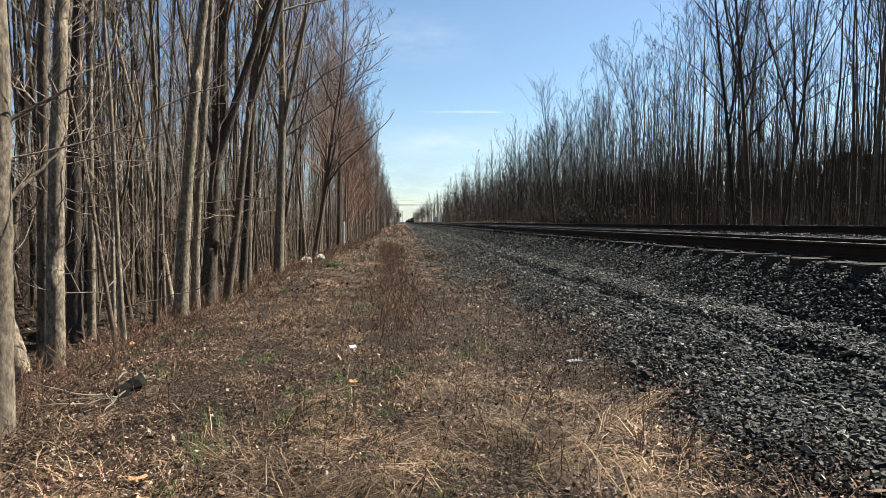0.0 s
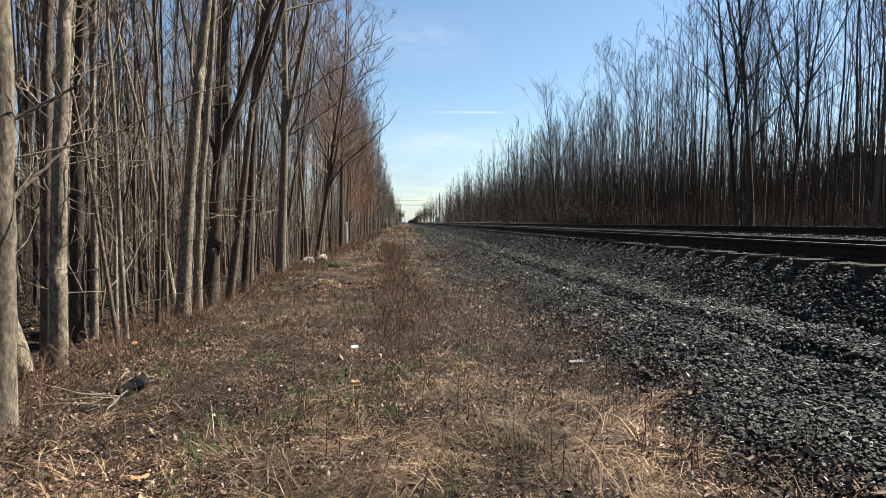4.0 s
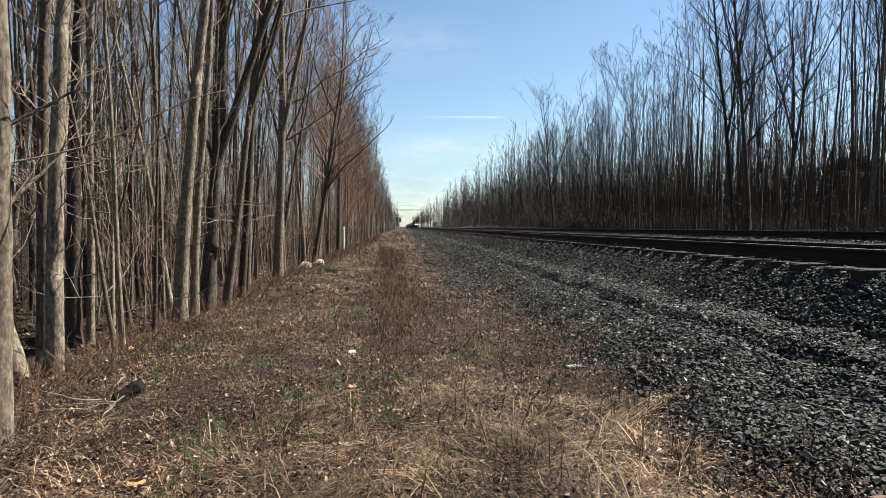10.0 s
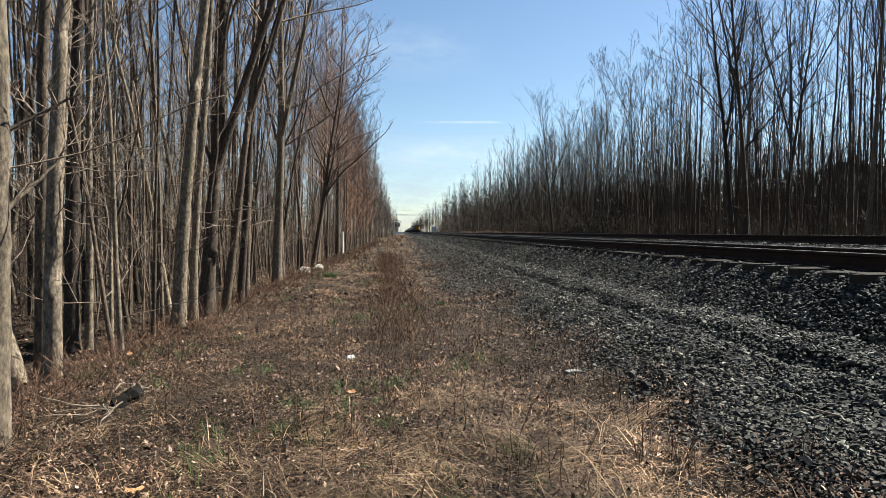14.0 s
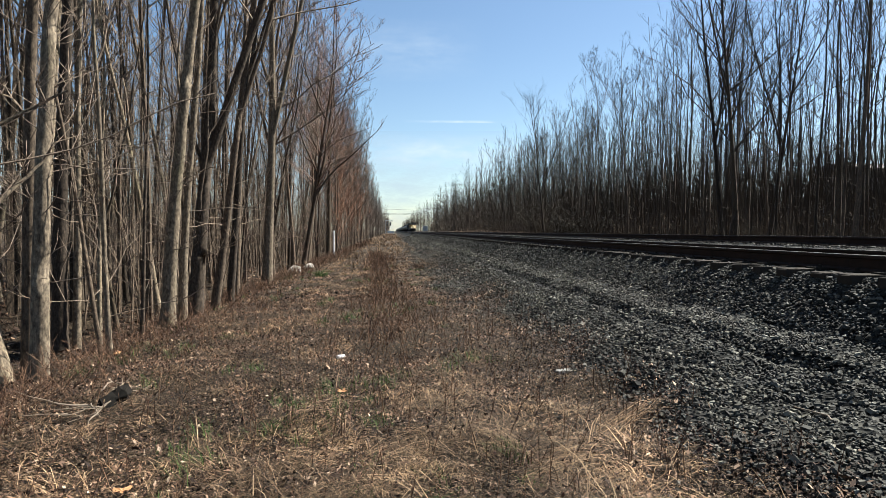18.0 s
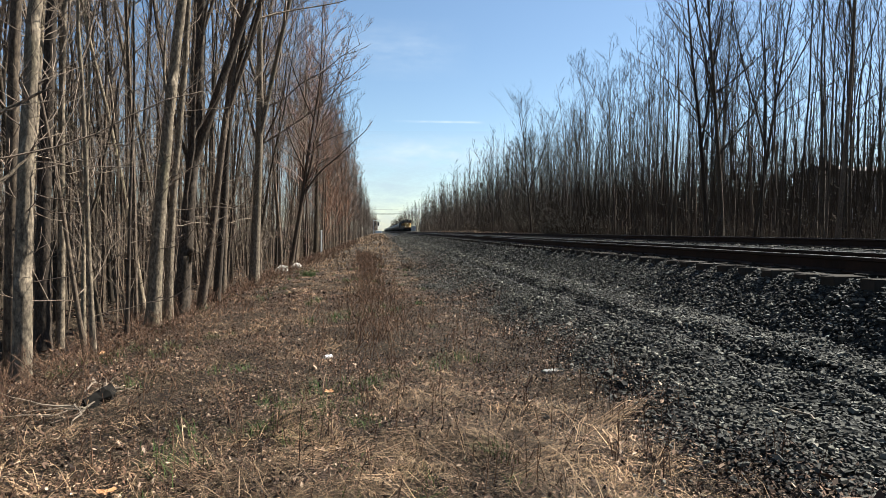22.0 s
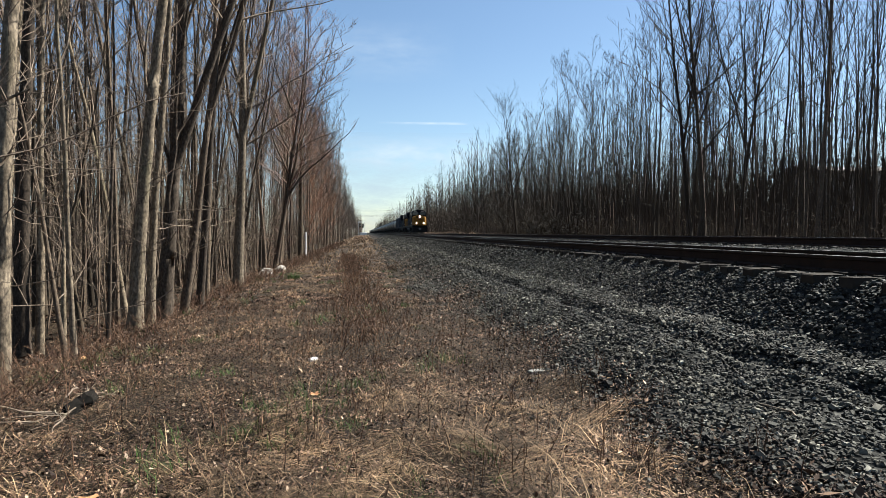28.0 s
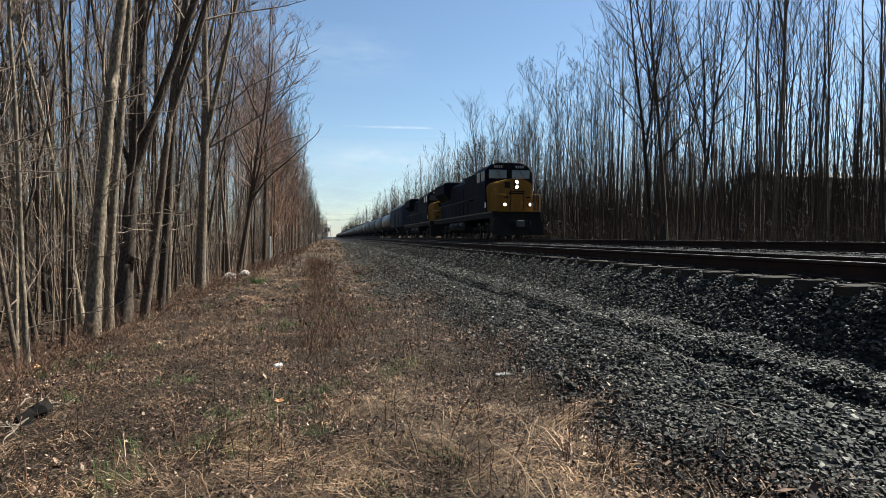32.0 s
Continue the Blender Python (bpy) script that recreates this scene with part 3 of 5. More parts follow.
for i, (xy, h, r, lean, bow, fork, kind, label, fork_to, arms) in enumerate(SINGLE):
    thin, broad = r < 0.06, xy[1] > 24
    tree(100 + i, on_land(*xy), kind[0], kind[1], label, EDGE, height=h, r0=r, lean=lean, bow=bow, fork=fork, clear=0.3 if thin or broad else 0.4,
         limbs=10 if thin else (28 if broad else 24), reach=0.19 if broad else 0.11, rise=0.9 if broad else 1.1, subs=7 if broad else 6, twigs=5, low=7 if thin else 16,
         wob=0.32, sides=12 if xy[1] < 14 else 8, detail=2 if xy[1] < 16 else 1, fork_az=fork_to, arms=arms, fat=1.25 if broad else 1.0)


def wood(variants, spots, first_label, group, sizes=(0.85, 1.15), seed=1):
    """Puts copies of the variants on the spots."""
    rgw = random.Random(seed)
    made = []
    for i, (x, y) in enumerate(spots):
        m = on_land(x, y, 0, rgw.uniform(0, 360), rgw.uniform(*sizes))
        if i < len(variants):
            v = variants[i]
            ob = tree(v["seed"], m, v["bark"], v["twig"], first_label, group, **v["kw"])
            made.append(ob)
        else:
            copy_thing(made[rgw.randrange(len(made))], m)


def spots_in(rgw, count, xs, ys, gap, taken, bias=1.0):
    out = []
    tries = 0
    while len(out) < count and tries < count * 60:
        tries += 1
        y = ys[0] + (ys[1] - ys[0]) * rgw.random() ** bias
        x = rgw.uniform(*xs)
        if all((x - a) ** 2 + (y - b) ** 2 > gap * gap for a, b in taken):
            taken.append((x, y))
            out.append((x, y))
    return out


rg = random.Random(11)
taken = [s[0] for s in SINGLE]
near_kw = [dict(height=rg.uniform(14, 21), r0=rg.uniform(0.05, 0.115), lean=(rg.uniform(-2.4, 2.4), rg.uniform(-2.4, 2.4)), clear=rg.uniform(0.3, 0.45), limbs=15, reach=0.12, rise=1.1, subs=5, twigs=2, low=16, wob=0.3, sides=7, fork=rg.choice((0, 0.25, 0.5))) for _ in range(11)]
inner = [dict(seed=300 + i, bark=(BARK_GREY, BARK_DARK, BARK_BROWN, BARK_DARK)[i % 4], twig=TWIG, kw=k) for i, k in enumerate(near_kw)]
wood(inner, spots_in(rg, 64, (-13, -5.2), (9.5, 30), 0.65, taken, 1.0) + spots_in(rg, 56, (-20, -5.4), (12, 45), 0.8, taken, 1.0), "tall straight bare tree of the wood", "trees of the wood", (0.65, 1.2), seed=2)
edge_kw = [dict(height=rg.uniform(13, 18), r0=rg.uniform(0.07, 0.13), lean=(rg.uniform(-0.4, 0.6), 0), clear=0.3, limbs=20, reach=0.16, rise=1.05, subs=5, twigs=4, low=12, wob=0.25, sides=6, fat=1.2, fork=rg.choice((0, 0.3, 0.5))) for _ in range(5)]
edge_var = [dict(seed=330 + i, bark=BARK_BROWN, twig=(TWIG, TWIG_PINK, TWIG, TWIG, TWIG)[i], kw=k) for i, k in enumerate(edge_kw)]
wood(edge_var, spots_in(rg, 48, (-7.5, -4.8), (26, 120), 1.3, taken, 1.2), "bare tree with budding twigs along the wood's edge", "trees along the bank", seed=3)

right_kw = [dict(height=rg.uniform(17, 20.5), r0=rg.uniform(0.075, 0.125), lean=(rg.uniform(-0.8, 0.8), rg.uniform(-0.8, 0.8)), clear=rg.uniform(0.35, 0.5), limbs=18, reach=0.115, rise=1.2, subs=5, twigs=2, low=9, wob=0.22, sides=6, fat=1.0, fork=rg.choice((0.3, 0.45, 0.6))) for _ in range(6)]
right_var = [dict(seed=360 + i, bark=BARK_DARK if i % 2 else BARK_BROWN, twig=TWIG_BACKLIT, kw=k) for i, k in enumerate(right_kw)]
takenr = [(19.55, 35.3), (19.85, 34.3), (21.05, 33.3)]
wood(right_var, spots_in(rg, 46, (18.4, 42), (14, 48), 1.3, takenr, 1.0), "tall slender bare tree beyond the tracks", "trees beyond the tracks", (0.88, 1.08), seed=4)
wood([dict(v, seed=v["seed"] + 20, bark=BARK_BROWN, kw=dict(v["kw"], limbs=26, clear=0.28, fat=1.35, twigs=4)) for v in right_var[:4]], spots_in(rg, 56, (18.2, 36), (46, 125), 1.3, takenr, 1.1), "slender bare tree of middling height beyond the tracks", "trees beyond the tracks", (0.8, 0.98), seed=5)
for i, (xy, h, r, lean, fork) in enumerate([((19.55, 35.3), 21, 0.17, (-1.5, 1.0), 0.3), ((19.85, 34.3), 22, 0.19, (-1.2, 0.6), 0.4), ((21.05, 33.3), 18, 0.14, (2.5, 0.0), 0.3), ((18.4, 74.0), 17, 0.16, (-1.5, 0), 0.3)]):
    tree(400 + i, on_land(*xy), BARK_DARK, TWIG_BACKLIT, "big backlit many-limbed tree beyond the tracks", "trees beyond the tracks", height=h, r0=r, lean=lean, fork=fork, clear=0.25, limbs=24, reach=0.23, subs=6, twigs=5, low=8, fat=1.1)


for i, (x, y, h) in enumerate(((-5.0, 57.0, 12.5), (-5.5, 63.0, 13.5), (-5.0, 71.0, 13.0), (-5.6, 80.0, 14.5), (-5.0, 92.0, 14.0))):
    tree(440 + i, on_land(x, y), BARK_BROWN, TWIG_RED, "bare tree flushed orange-red with opening buds", "budding trees", height=h, r0=0.1, lean=(0.4, 0), clear=0.1, limbs=36, reach=0.18, rise=1.1, subs=6, twigs=5, low=4, fat=1.9)

# the deeper and farther woods
def far_woods(name, seed, kws, spots, bark_mat, twig_mat, label, sizes=(0.8, 1.15)):
    rgw = random.Random(seed)
    src = [tree_arrays(seed + i, **k) for i, k in enumerate(kws)]
    V, Fc, S, n = [], [], [], 0
    for x, y in spots:
        t, c = src[rgw.randrange(len(src))]
        a, sc = rgw.uniform(0, 6.28), rgw.uniform(*sizes)
        R = np.array([[math.cos(a), -math.sin(a), 0], [math.sin(a), math.cos(a), 0], [0, 0, 1]]) * sc
        o = np.array([x, y, float(land(x, y))])
        for k, (v, f) in enumerate((t, c)):
            V.append(v @ R.T + o)
            Fc.append(f + n)
            S.append(np.full(len(f), k))
            n += len(v)
    ob = new(name, mesh_of(name, np.concatenate(V), np.concatenate(Fc), [bark_mat, twig_mat], slots=np.concatenate(S)))
    return tagged(ob, label, "woods", kind="stuff")


thin_kw = [dict(height=rg.uniform(14, 20), r0=rg.uniform(0.06, 0.11), clear=0.4, limbs=9, reach=0.16, subs=3, twigs=1, low=6, wob=0.3, sides=4, fat=1.7, detail=0) for _ in range(7)]
far_woods("deep_woods", 500, thin_kw, spots_in(rg, 130, (-24, -5.6), (14, 60), 0.7, taken) + spots_in(rg, 260, (-60, -8), (12, 130), 0.9, taken), BARK_DEEP, TWIG, "dense bare woods deeper behind the edge trees")
rear_kw = [dict(height=rg.uniform(15, 19), r0=rg.uniform(0.09, 0.14), clear=0.4, limbs=10, reach=0.11, rise=1.25, subs=3, twigs=1, low=3, wob=0.22, sides=4, fat=1.2, detail=0) for _ in range(6)]
far_woods("woods_beyond_tracks", 520, rear_kw, spots_in(rg, 820, (21, 72), (12, 190), 1.1, takenr), BARK_DARK, TWIG_BACKLIT, "dense bare woods beyond the tracks")
line_kw = [dict(height=rg.uniform(15, 20), r0=0.13, clear=0.2, limbs=20, reach=0.17, rise=1.15, subs=4, twigs=1, low=3, sides=4, fat=3.0, detail=0) for _ in range(6)]
far_woods("far_edge_woods", 540, line_kw, spots_in(rg, 55, (-6.6, -5.0), (80, 325), 1.6, taken, 1.3) + spots_in(rg, 50, (-15, -6), (110, 330), 1.6, taken, 1.3) + spots_in(rg, 110, (-10, -3.6), (345, 1000), 1.6, taken, 1.3), BARK_BROWN, TWIG, "distant line of budding bare trees", (0.8, 1.1))
# out of view, added to block low sky light from behind the camera
behind = spots_in(rg, 70, (-30, -4.5), (-60, 2), 2.0, taken) + spots_in(rg, 70, (18, 45), (-60, 11), 2.0, takenr) + spots_in(rg, 40, (-30, 40), (-110, -65), 2.5, taken)
far_woods("woods_behind", 580, rear_kw, behind, BARK_BROWN, TWIG, "unseen bare woods added behind the camera to cut sky light")
far_woods("far_woods_beyond_tracks", 560, line_kw, spots_in(rg, 180, (18, 34), (95, 330), 1.5, takenr, 1.2) + spots_in(rg, 150, (16.5, 24), (350, 1000), 1.6, takenr, 1.2), BARK_BROWN, TWIG_BACKLIT, "distant line of bare trees beyond the tracks", (0.74, 0.98))


def saplings(name, seed, count, xs, ys, bias, heights, mat, label, fat=1.0):
    """Thin young stems that fill the wood between the trunks."""
    rgw = random.Random(seed)
    T = Tubes()
    for _ in range(count):
        y = ys[0] + (ys[1] - ys[0]) * rgw.random() ** bias
        x = rgw.uniform(*xs)
        h = rgw.uniform(*heights)
        p = bough(rgw, (x, y, float(land(x, y)) - 0.1), (rgw.uniform(-0.2, 0.2), rgw.uniform(-0.2, 0.2), 1), h, 0, 4, 0.02, 0.09)
        r = h * rgw.uniform(0.0025, 0.0045) * fat
        T.add(p, np.linspace(r, 0.004 * fat, 5), 3)
        for _ in range(6):
            u = rgw.uniform(0.2, 1.0)
            b = along(p, u)
            e = b + unit(np.array([rgw.uniform(-1, 1), rgw.uniform(-1, 1), rgw.uniform(0.0, 1.4)])) * h * rgw.uniform(0.1, 0.25)
            T.add(np.array([b, e]), np.array([0.007, 0.003]) * fat, 3)
    v, f = T.arrays()
    return tagged(new(name, mesh_of(name, v, f, mat)), label, "saplings", kind="stuff")


saplings("wood_saplings", 61, 1900, (-42, -5.6), (13, 110), 1.0, (3, 9), BARK_DEEP, "thin grey saplings crowding the wood")
saplings("edge_saplings", 62, 240, (-7, -4.3), (13, 120), 1.2, (2, 7), BARK_BROWN, "thin grey-brown saplings along the wood's edge")
saplings("saplings_beyond_tracks", 63, 5600, (18.8, 75), (12, 220), 1.1, (5, 14), TWIG_BACKLIT, "thin backlit saplings crowding the wood beyond the tracks", 1.0)
saplings("distant_woods_beyond_tracks", 64, 3000, (66, 150), (15, 330), 1.0, (7, 12), TWIG_BACKLIT, "distant haze of bare stems behind the wood", 3.5)
saplings("far_thicket_beyond_tracks", 66, 2600, (44, 105), (75, 330), 1.0, (7, 14), BARK_DARK, "dense far thicket of backlit stems behind the wood", 5.0)
saplings("far_hedge_beyond_tracks", 67, 1500, (18.2, 30), (85, 330), 1.0, (3, 9), BARK_BROWN, "dense brown hedge of young stems far along the line", 2.6)
saplings("distant_woods", 65, 900, (-90, -42), (5, 200), 1.0, (5, 10), TWIG, "distant haze of bare stems deep in the wood", 3.0)


# ---- ground cover ----
nrg = np.random.default_rng(7)


def stones(count, xs, ys, size, bias, keep):
    """Angular stones, each a squashed and jittered eight-point block, open below."""
    x = nrg.uniform(*xs, count)
    y = ys[0] + (ys[1] - ys[0]) * nrg.random(count) ** bias
    ok = keep(x, y)
    x, y = x[ok], y[ok]
    n = len(x)
    base = np.array([[1, 0.35, 0], [-0.4, 0.95, 0], [-1, -0.35, 0], [0.4, -0.95, 0], [0.72, 0.2, 0.8], [-0.25, 0.68, 0.8], [-0.7, -0.2, 0.8], [0.28, -0.66, 0.8]])
    faces = np.array([[0, 1, 5, 4], [1, 2, 6, 5], [2, 3, 7, 6], [3, 0, 4, 7], [4, 5, 6, 7]])
    p = base[None] * (1 + nrg.uniform(-0.32, 0.32, (n, 8, 3)))
    p = p * (size * nrg.lognormal(0, 0.32, n))[:, None, None] * np.stack([np.ones(n), nrg.uniform(0.55, 0.95, n), nrg.uniform(0.4, 0.85, n)], 1)[:, None, :]
    a, b = nrg.uniform(0, 6.28, n), nrg.normal(0, 0.36, n)
    ca, sa, cb, sb = np.cos(a), np.sin(a), np.cos(b), np.sin(b)
    X = p[..., 0] * cb[:, None] + p[..., 2] * sb[:, None]
    Z = -p[..., 0] * sb[:, None] + p[..., 2] * cb[:, None]
    q = np.stack([X * ca[:, None] - p[..., 1] * sa[:, None], X * sa[:, None] + p[..., 1] * ca[:, None], Z], -1)
    q += np.stack([x, y, land(x, y) + 0.012 + 0.2 * size], 1)[:, None, :]
    return q.reshape(-1, 3), (faces[None] + 8 * np.arange(n)[:, None, None]).reshape(-1, 4)


def bed_edge(x, y):
    return nrg.random(len(x)) < np.clip((x - bed_line(y) + 0.35) / 0.5, 0.012 + 0.5 * np.clip((y - 10) / 8, 0, 1) * np.clip((x - 0.9 - 0.25 * np.sin(1.3 * y)) / 0.8, 0, 1), 1)


v1, f1 = stones(106000, (1.2, 4.95), (0.5, 19), 0.0195, 1.35, bed_edge)
v2, f2 = stones(40000, (0.9, 4.95), (17, 48), 0.029, 1.3, bed_edge)
v3, f3 = stones(20000, (4.6, 11.9), (4, 60), 0.026, 1.4, lambda x, y: (np.abs(np.abs(x - 6.1) - 0.755) > 0.12) & (np.abs(np.abs(x - 10.8) - 0.755) > 0.12))
v4, f4 = stones(26000, (0.9, 4.95), (44, 140), 0.048, 1.3, bed_edge)
v5, f5 = stones(9000, (1.6, 4.95), (-9, 0.5), 0.04, 1.0, bed_edge)
v4, f4 = np.concatenate([v4, v5]), np.concatenate([f4, f5 + len(v4)])
v3, f3 = np.concatenate([v3, v4]), np.concatenate([f3, f4 + len(v3)])
tagged(new("ballast_stones", mesh_of("ballast_stones", np.concatenate([v1, v2, v3]), np.concatenate([f1, f2 + len(v1), f3 + len(v1) + len(v2)]), STONE)), "sharp dark grey crushed ballast stones", "gravel", kind="stuff")


def blades(x, y, length, width, lean, az, droop, lift=0.0):
    """Ribbons bent over in two pieces."""
    n = len(x)
    z = land(x, y) - 0.01 + lift
    d = np.stack([np.cos(az), np.sin(az), np.zeros(n)], 1)
    s = np.stack([-np.sin(az), np.cos(az), np.zeros(n)], 1) * (width / 2)[:, None]
    up = np.array([[0, 0, 1.0]])
    base = np.stack([x, y, z], 1)
    mid = base + d * (length * 0.5 * np.sin(lean))[:, None] + up * (length * 0.5 * np.cos(lean))[:, None]
    tip = mid + d * (length * 0.5 * np.sin(lean + droop))[:, None] + up * (length * 0.5 * np.cos(lean + droop))[:, None]
    floor_z = land(tip[:, 0], tip[:, 1]) + 0.015
    tip[:, 2] = np.maximum(tip[:, 2], floor_z)
    mid[:, 2] = np.maximum(mid[:, 2], floor_z + 0.01)
    v = np.stack([base - s, base + s, mid + s * 0.8, mid - s * 0.8, tip], 1).reshape(-1, 3)
    k = 5 * np.arange(n)[:, None]
    quads = k + np.array([[0, 1, 2, 3]])
    tris = k + np.array([[3, 2, 4]])
    return v, quads.tolist() + tris.tolist()


def clumps(count, per, xs, ys, bias, length, spread, keep, stiff=0.9, fan=0.9, heap=0.0):
    cx = nrg.uniform(*xs, count)
    cy = ys[0] + (ys[1] - ys[0]) * nrg.random(count) ** bias
    ok = nrg.random(count) < keep(cx, cy)
    cx, cy = cx[ok], cy[ok]
    m = len(cx)
    comb = nrg.uniform(0, 6.28, m)
    big = nrg.uniform(0.6, 1.3, m)
    r = lambda a: np.repeat(a, per)
    n = m * per
    ox, oy = nrg.normal(0, spread, n) * r(big), nrg.normal(0, spread, n) * r(big)
    x, y = r(cx) + ox, r(cy) + oy
    az = r(comb) + nrg.normal(0, fan, n)
    lift = heap * r(big) * np.exp(-(ox ** 2 + oy ** 2) / (2 * spread ** 2)) * nrg.random(n)
    return blades(x, y, length * r(big) * nrg.uniform(0.5, 1.25, n), nrg.uniform(0.0018, 0.004, n) * (1 + y / 9), np.abs(nrg.normal(stiff, 0.35 if stiff < 1.2 else 0.22, n)), az, nrg.uniform(0.2, 0.9, n), lift)


def patchy(x, y, s, o):
    return 0.5 + 0.5 * np.sin(s * x + o) * np.sin(0.8 * s * y + 1.7 * o) + 0.35 * np.sin(2.3 * s * x - 1.9 * s * y + o)


def straw_keep(x, y):
    near = np.exp(-((y - 4.6) / 1.7) ** 2) * np.exp(-((x - 0.5) / 1.5) ** 2)
    left = 0.33 * np.exp(-((x + 2.3) / 1.1) ** 2)
    crest = 0.45 * np.exp(-((x + 0.6) / 0.9) ** 2) * (y > 14)
    return np.clip((near + left + crest + 0.05) * (0.25 + patchy(x, y, 1.6, 0.4)), 0, 1) * (x < 2.3 + 0.3 * np.sin(y))


def put_cover(name, mesh, label, category):
    return tagged(new(name, mesh), label, category, kind="stuff")


v, f = clumps(3000, 40, (-4.2, 2.6), (2.6, 30), 1.7, 0.3, 0.07, straw_keep, 1.42)
va, fa = clumps(1500, 26, (-4.0, 2.2), (6, 34), 1.2, 0.26, 0.09, lambda x, y: np.clip(1.3 * patchy(x, y, 1.1, 3.1) - 0.45, 0, 1), 1.25)
f = f + [[i + len(v) for i in q] for q in fa]
v = np.concatenate([v, va])
va, fa = clumps(46, 110, (-1.0, 1.9), (3.1, 6.3), 1.0, 0.5, 0.13, lambda x, y: np.where(np.abs(x - 0.5) < 1.6 - 0.25 * (y - 4), 0.75, 0.12), 1.5, 0.38, 0.07)
vb, fb = clumps(18, 100, (-3.3, -0.6), (2.9, 4.4), 1.0, 0.4, 0.12, lambda x, y: 0.6 + 0 * x, 1.5, 0.4, 0.07)
f = f + [[i + len(v) for i in q] for q in fa] + [[i + len(v) + len(va) for i in q] for q in fb]
v = np.concatenate([v, va, vb])
vb, fb = clumps(1100, 14, (-4.6, 1.8), (26, 130), 1.3, 0.4, 0.15, lambda x, y: np.clip(0.4 + patchy(x, y, 0.5, 0.9), 0, 1), 0.9)
f = f + [[i + len(v) for i in q] for q in fb]
v = np.concatenate([v, vb])
for count, per, xs, ys, length, spread in ((900, 12, (-5.2, 1.6), (100, 330), 0.7, 0.3), (1300, 16, (14.9, 18.2), (22, 170), 0.55, 0.2), (420, 30, (-5.5, 2.3), (-8, 2.6), 0.3, 0.1)):
    vb, fb = clumps(count, per, xs, ys, 1.1, length, spread, lambda x, y: np.clip(0.3 + patchy(x, y, 0.5, 0.9), 0, 1), 1.0)
    f = f + [[i + len(v) for i in q] for q in fb]
    v = np.concatenate([v, vb])
put_cover("dry_grass", mesh_of("dry_grass", v, f, STRAW), "flattened tan tufts of dead grass", "grass")
v, f = clumps(1000, 24, (-3.8, 1.2), (2.6, 28), 1.6, 0.17, 0.06, lambda x, y: np.clip(patchy(x, y, 1.1, 2.0) - 0.5, 0, 1), 0.5)
va, fa = clumps(6, 44, (-2.7, -2.3), (21.8, 23.0), 1.0, 0.27, 0.1, lambda x, y: 1 + 0 * x, 0.4)
f = f + [[i + len(v) for i in q] for q in fa]
v = np.concatenate([v, va])
put_cover("green_grass", mesh_of("green_grass", v, f, GREEN), "small fresh green tufts of grass", "grass")


def leaves(count, xs, ys, bias, size):
    x = nrg.uniform(*xs, count)
    y = ys[0] + (ys[1] - ys[0]) * nrg.random(count) ** bias
    ok = nrg.random(count) < np.clip(0.42 + 0.8 * patchy(x, y, 1.3, 1.2), 0.2, 1) * (1 - 0.6 * np.exp(-((y - 4.4) / 1.3) ** 2 - ((x - 0.7) / 1.2) ** 2)) * np.clip((bed_line(y) + 0.3 - x) / 0.35, 0, 1) * (1 - 0.65 * np.clip((y - 11) / 8, 0, 1) * np.clip((x - 0.8) / 0.6, 0, 1))
    x, y = x[ok], y[ok]
    n = len(x)
    L = size * nrg.lognormal(0, 0.4, n)
    az = nrg.uniform(0, 6.28, n)
    u = np.stack([np.cos(az), np.sin(az), nrg.normal(0, 0.5, n)], 1)
    w = np.stack([-np.sin(az), np.cos(az), nrg.normal(0, 0.5, n)], 1)
    curl = nrg.uniform(-0.1, 0.5, n)[:, None] * np.array([[0, 0, 1.0]])
    c = np.stack([x, y, land(x, y) + nrg.uniform(0.006, 0.05, n)], 1)
    Lc, Wc = L[:, None], (L * nrg.uniform(0.3, 0.6, n))[:, None]
    v = np.stack([c - u * Lc + curl * Lc * 0.6, c - u * Lc * 0.2 + w * Wc + curl * Wc, c + u * Lc + curl * Lc * 0.5, c - u * Lc * 0.1 - w * Wc + curl * Wc], 1).reshape(-1, 3)
    k = 4 * np.arange(n)[:, None, None]
    f = (k + np.array([[[0, 2, 1], [0, 3, 2]]])).reshape(-1, 3)
    return v, f


va, fa = leaves(280000, (-4.6, 3.0), (2.2, 16), 1.5, 0.0106)
vb, fb = leaves(60000, (-5.5, 3.3), (14, 45), 1.4, 0.021)
vc, fc = leaves(40000, (-16, -3.8), (5, 40), 1.3, 0.036)
vd, fd = leaves(26000, (-9, 2.6), (-9, 2.3), 1.0, 0.03)
vc, fc = np.concatenate([vc, vd]), np.concatenate([fc, fd + len(vc)])
put_cover("fallen_leaves", mesh_of("fallen_leaves", np.concatenate([va, vb, vc]), np.concatenate([fa, fb + len(va), fc + len(va) + len(vb)]), LEAF), "brown dead leaves lying in the grass", "leaves")


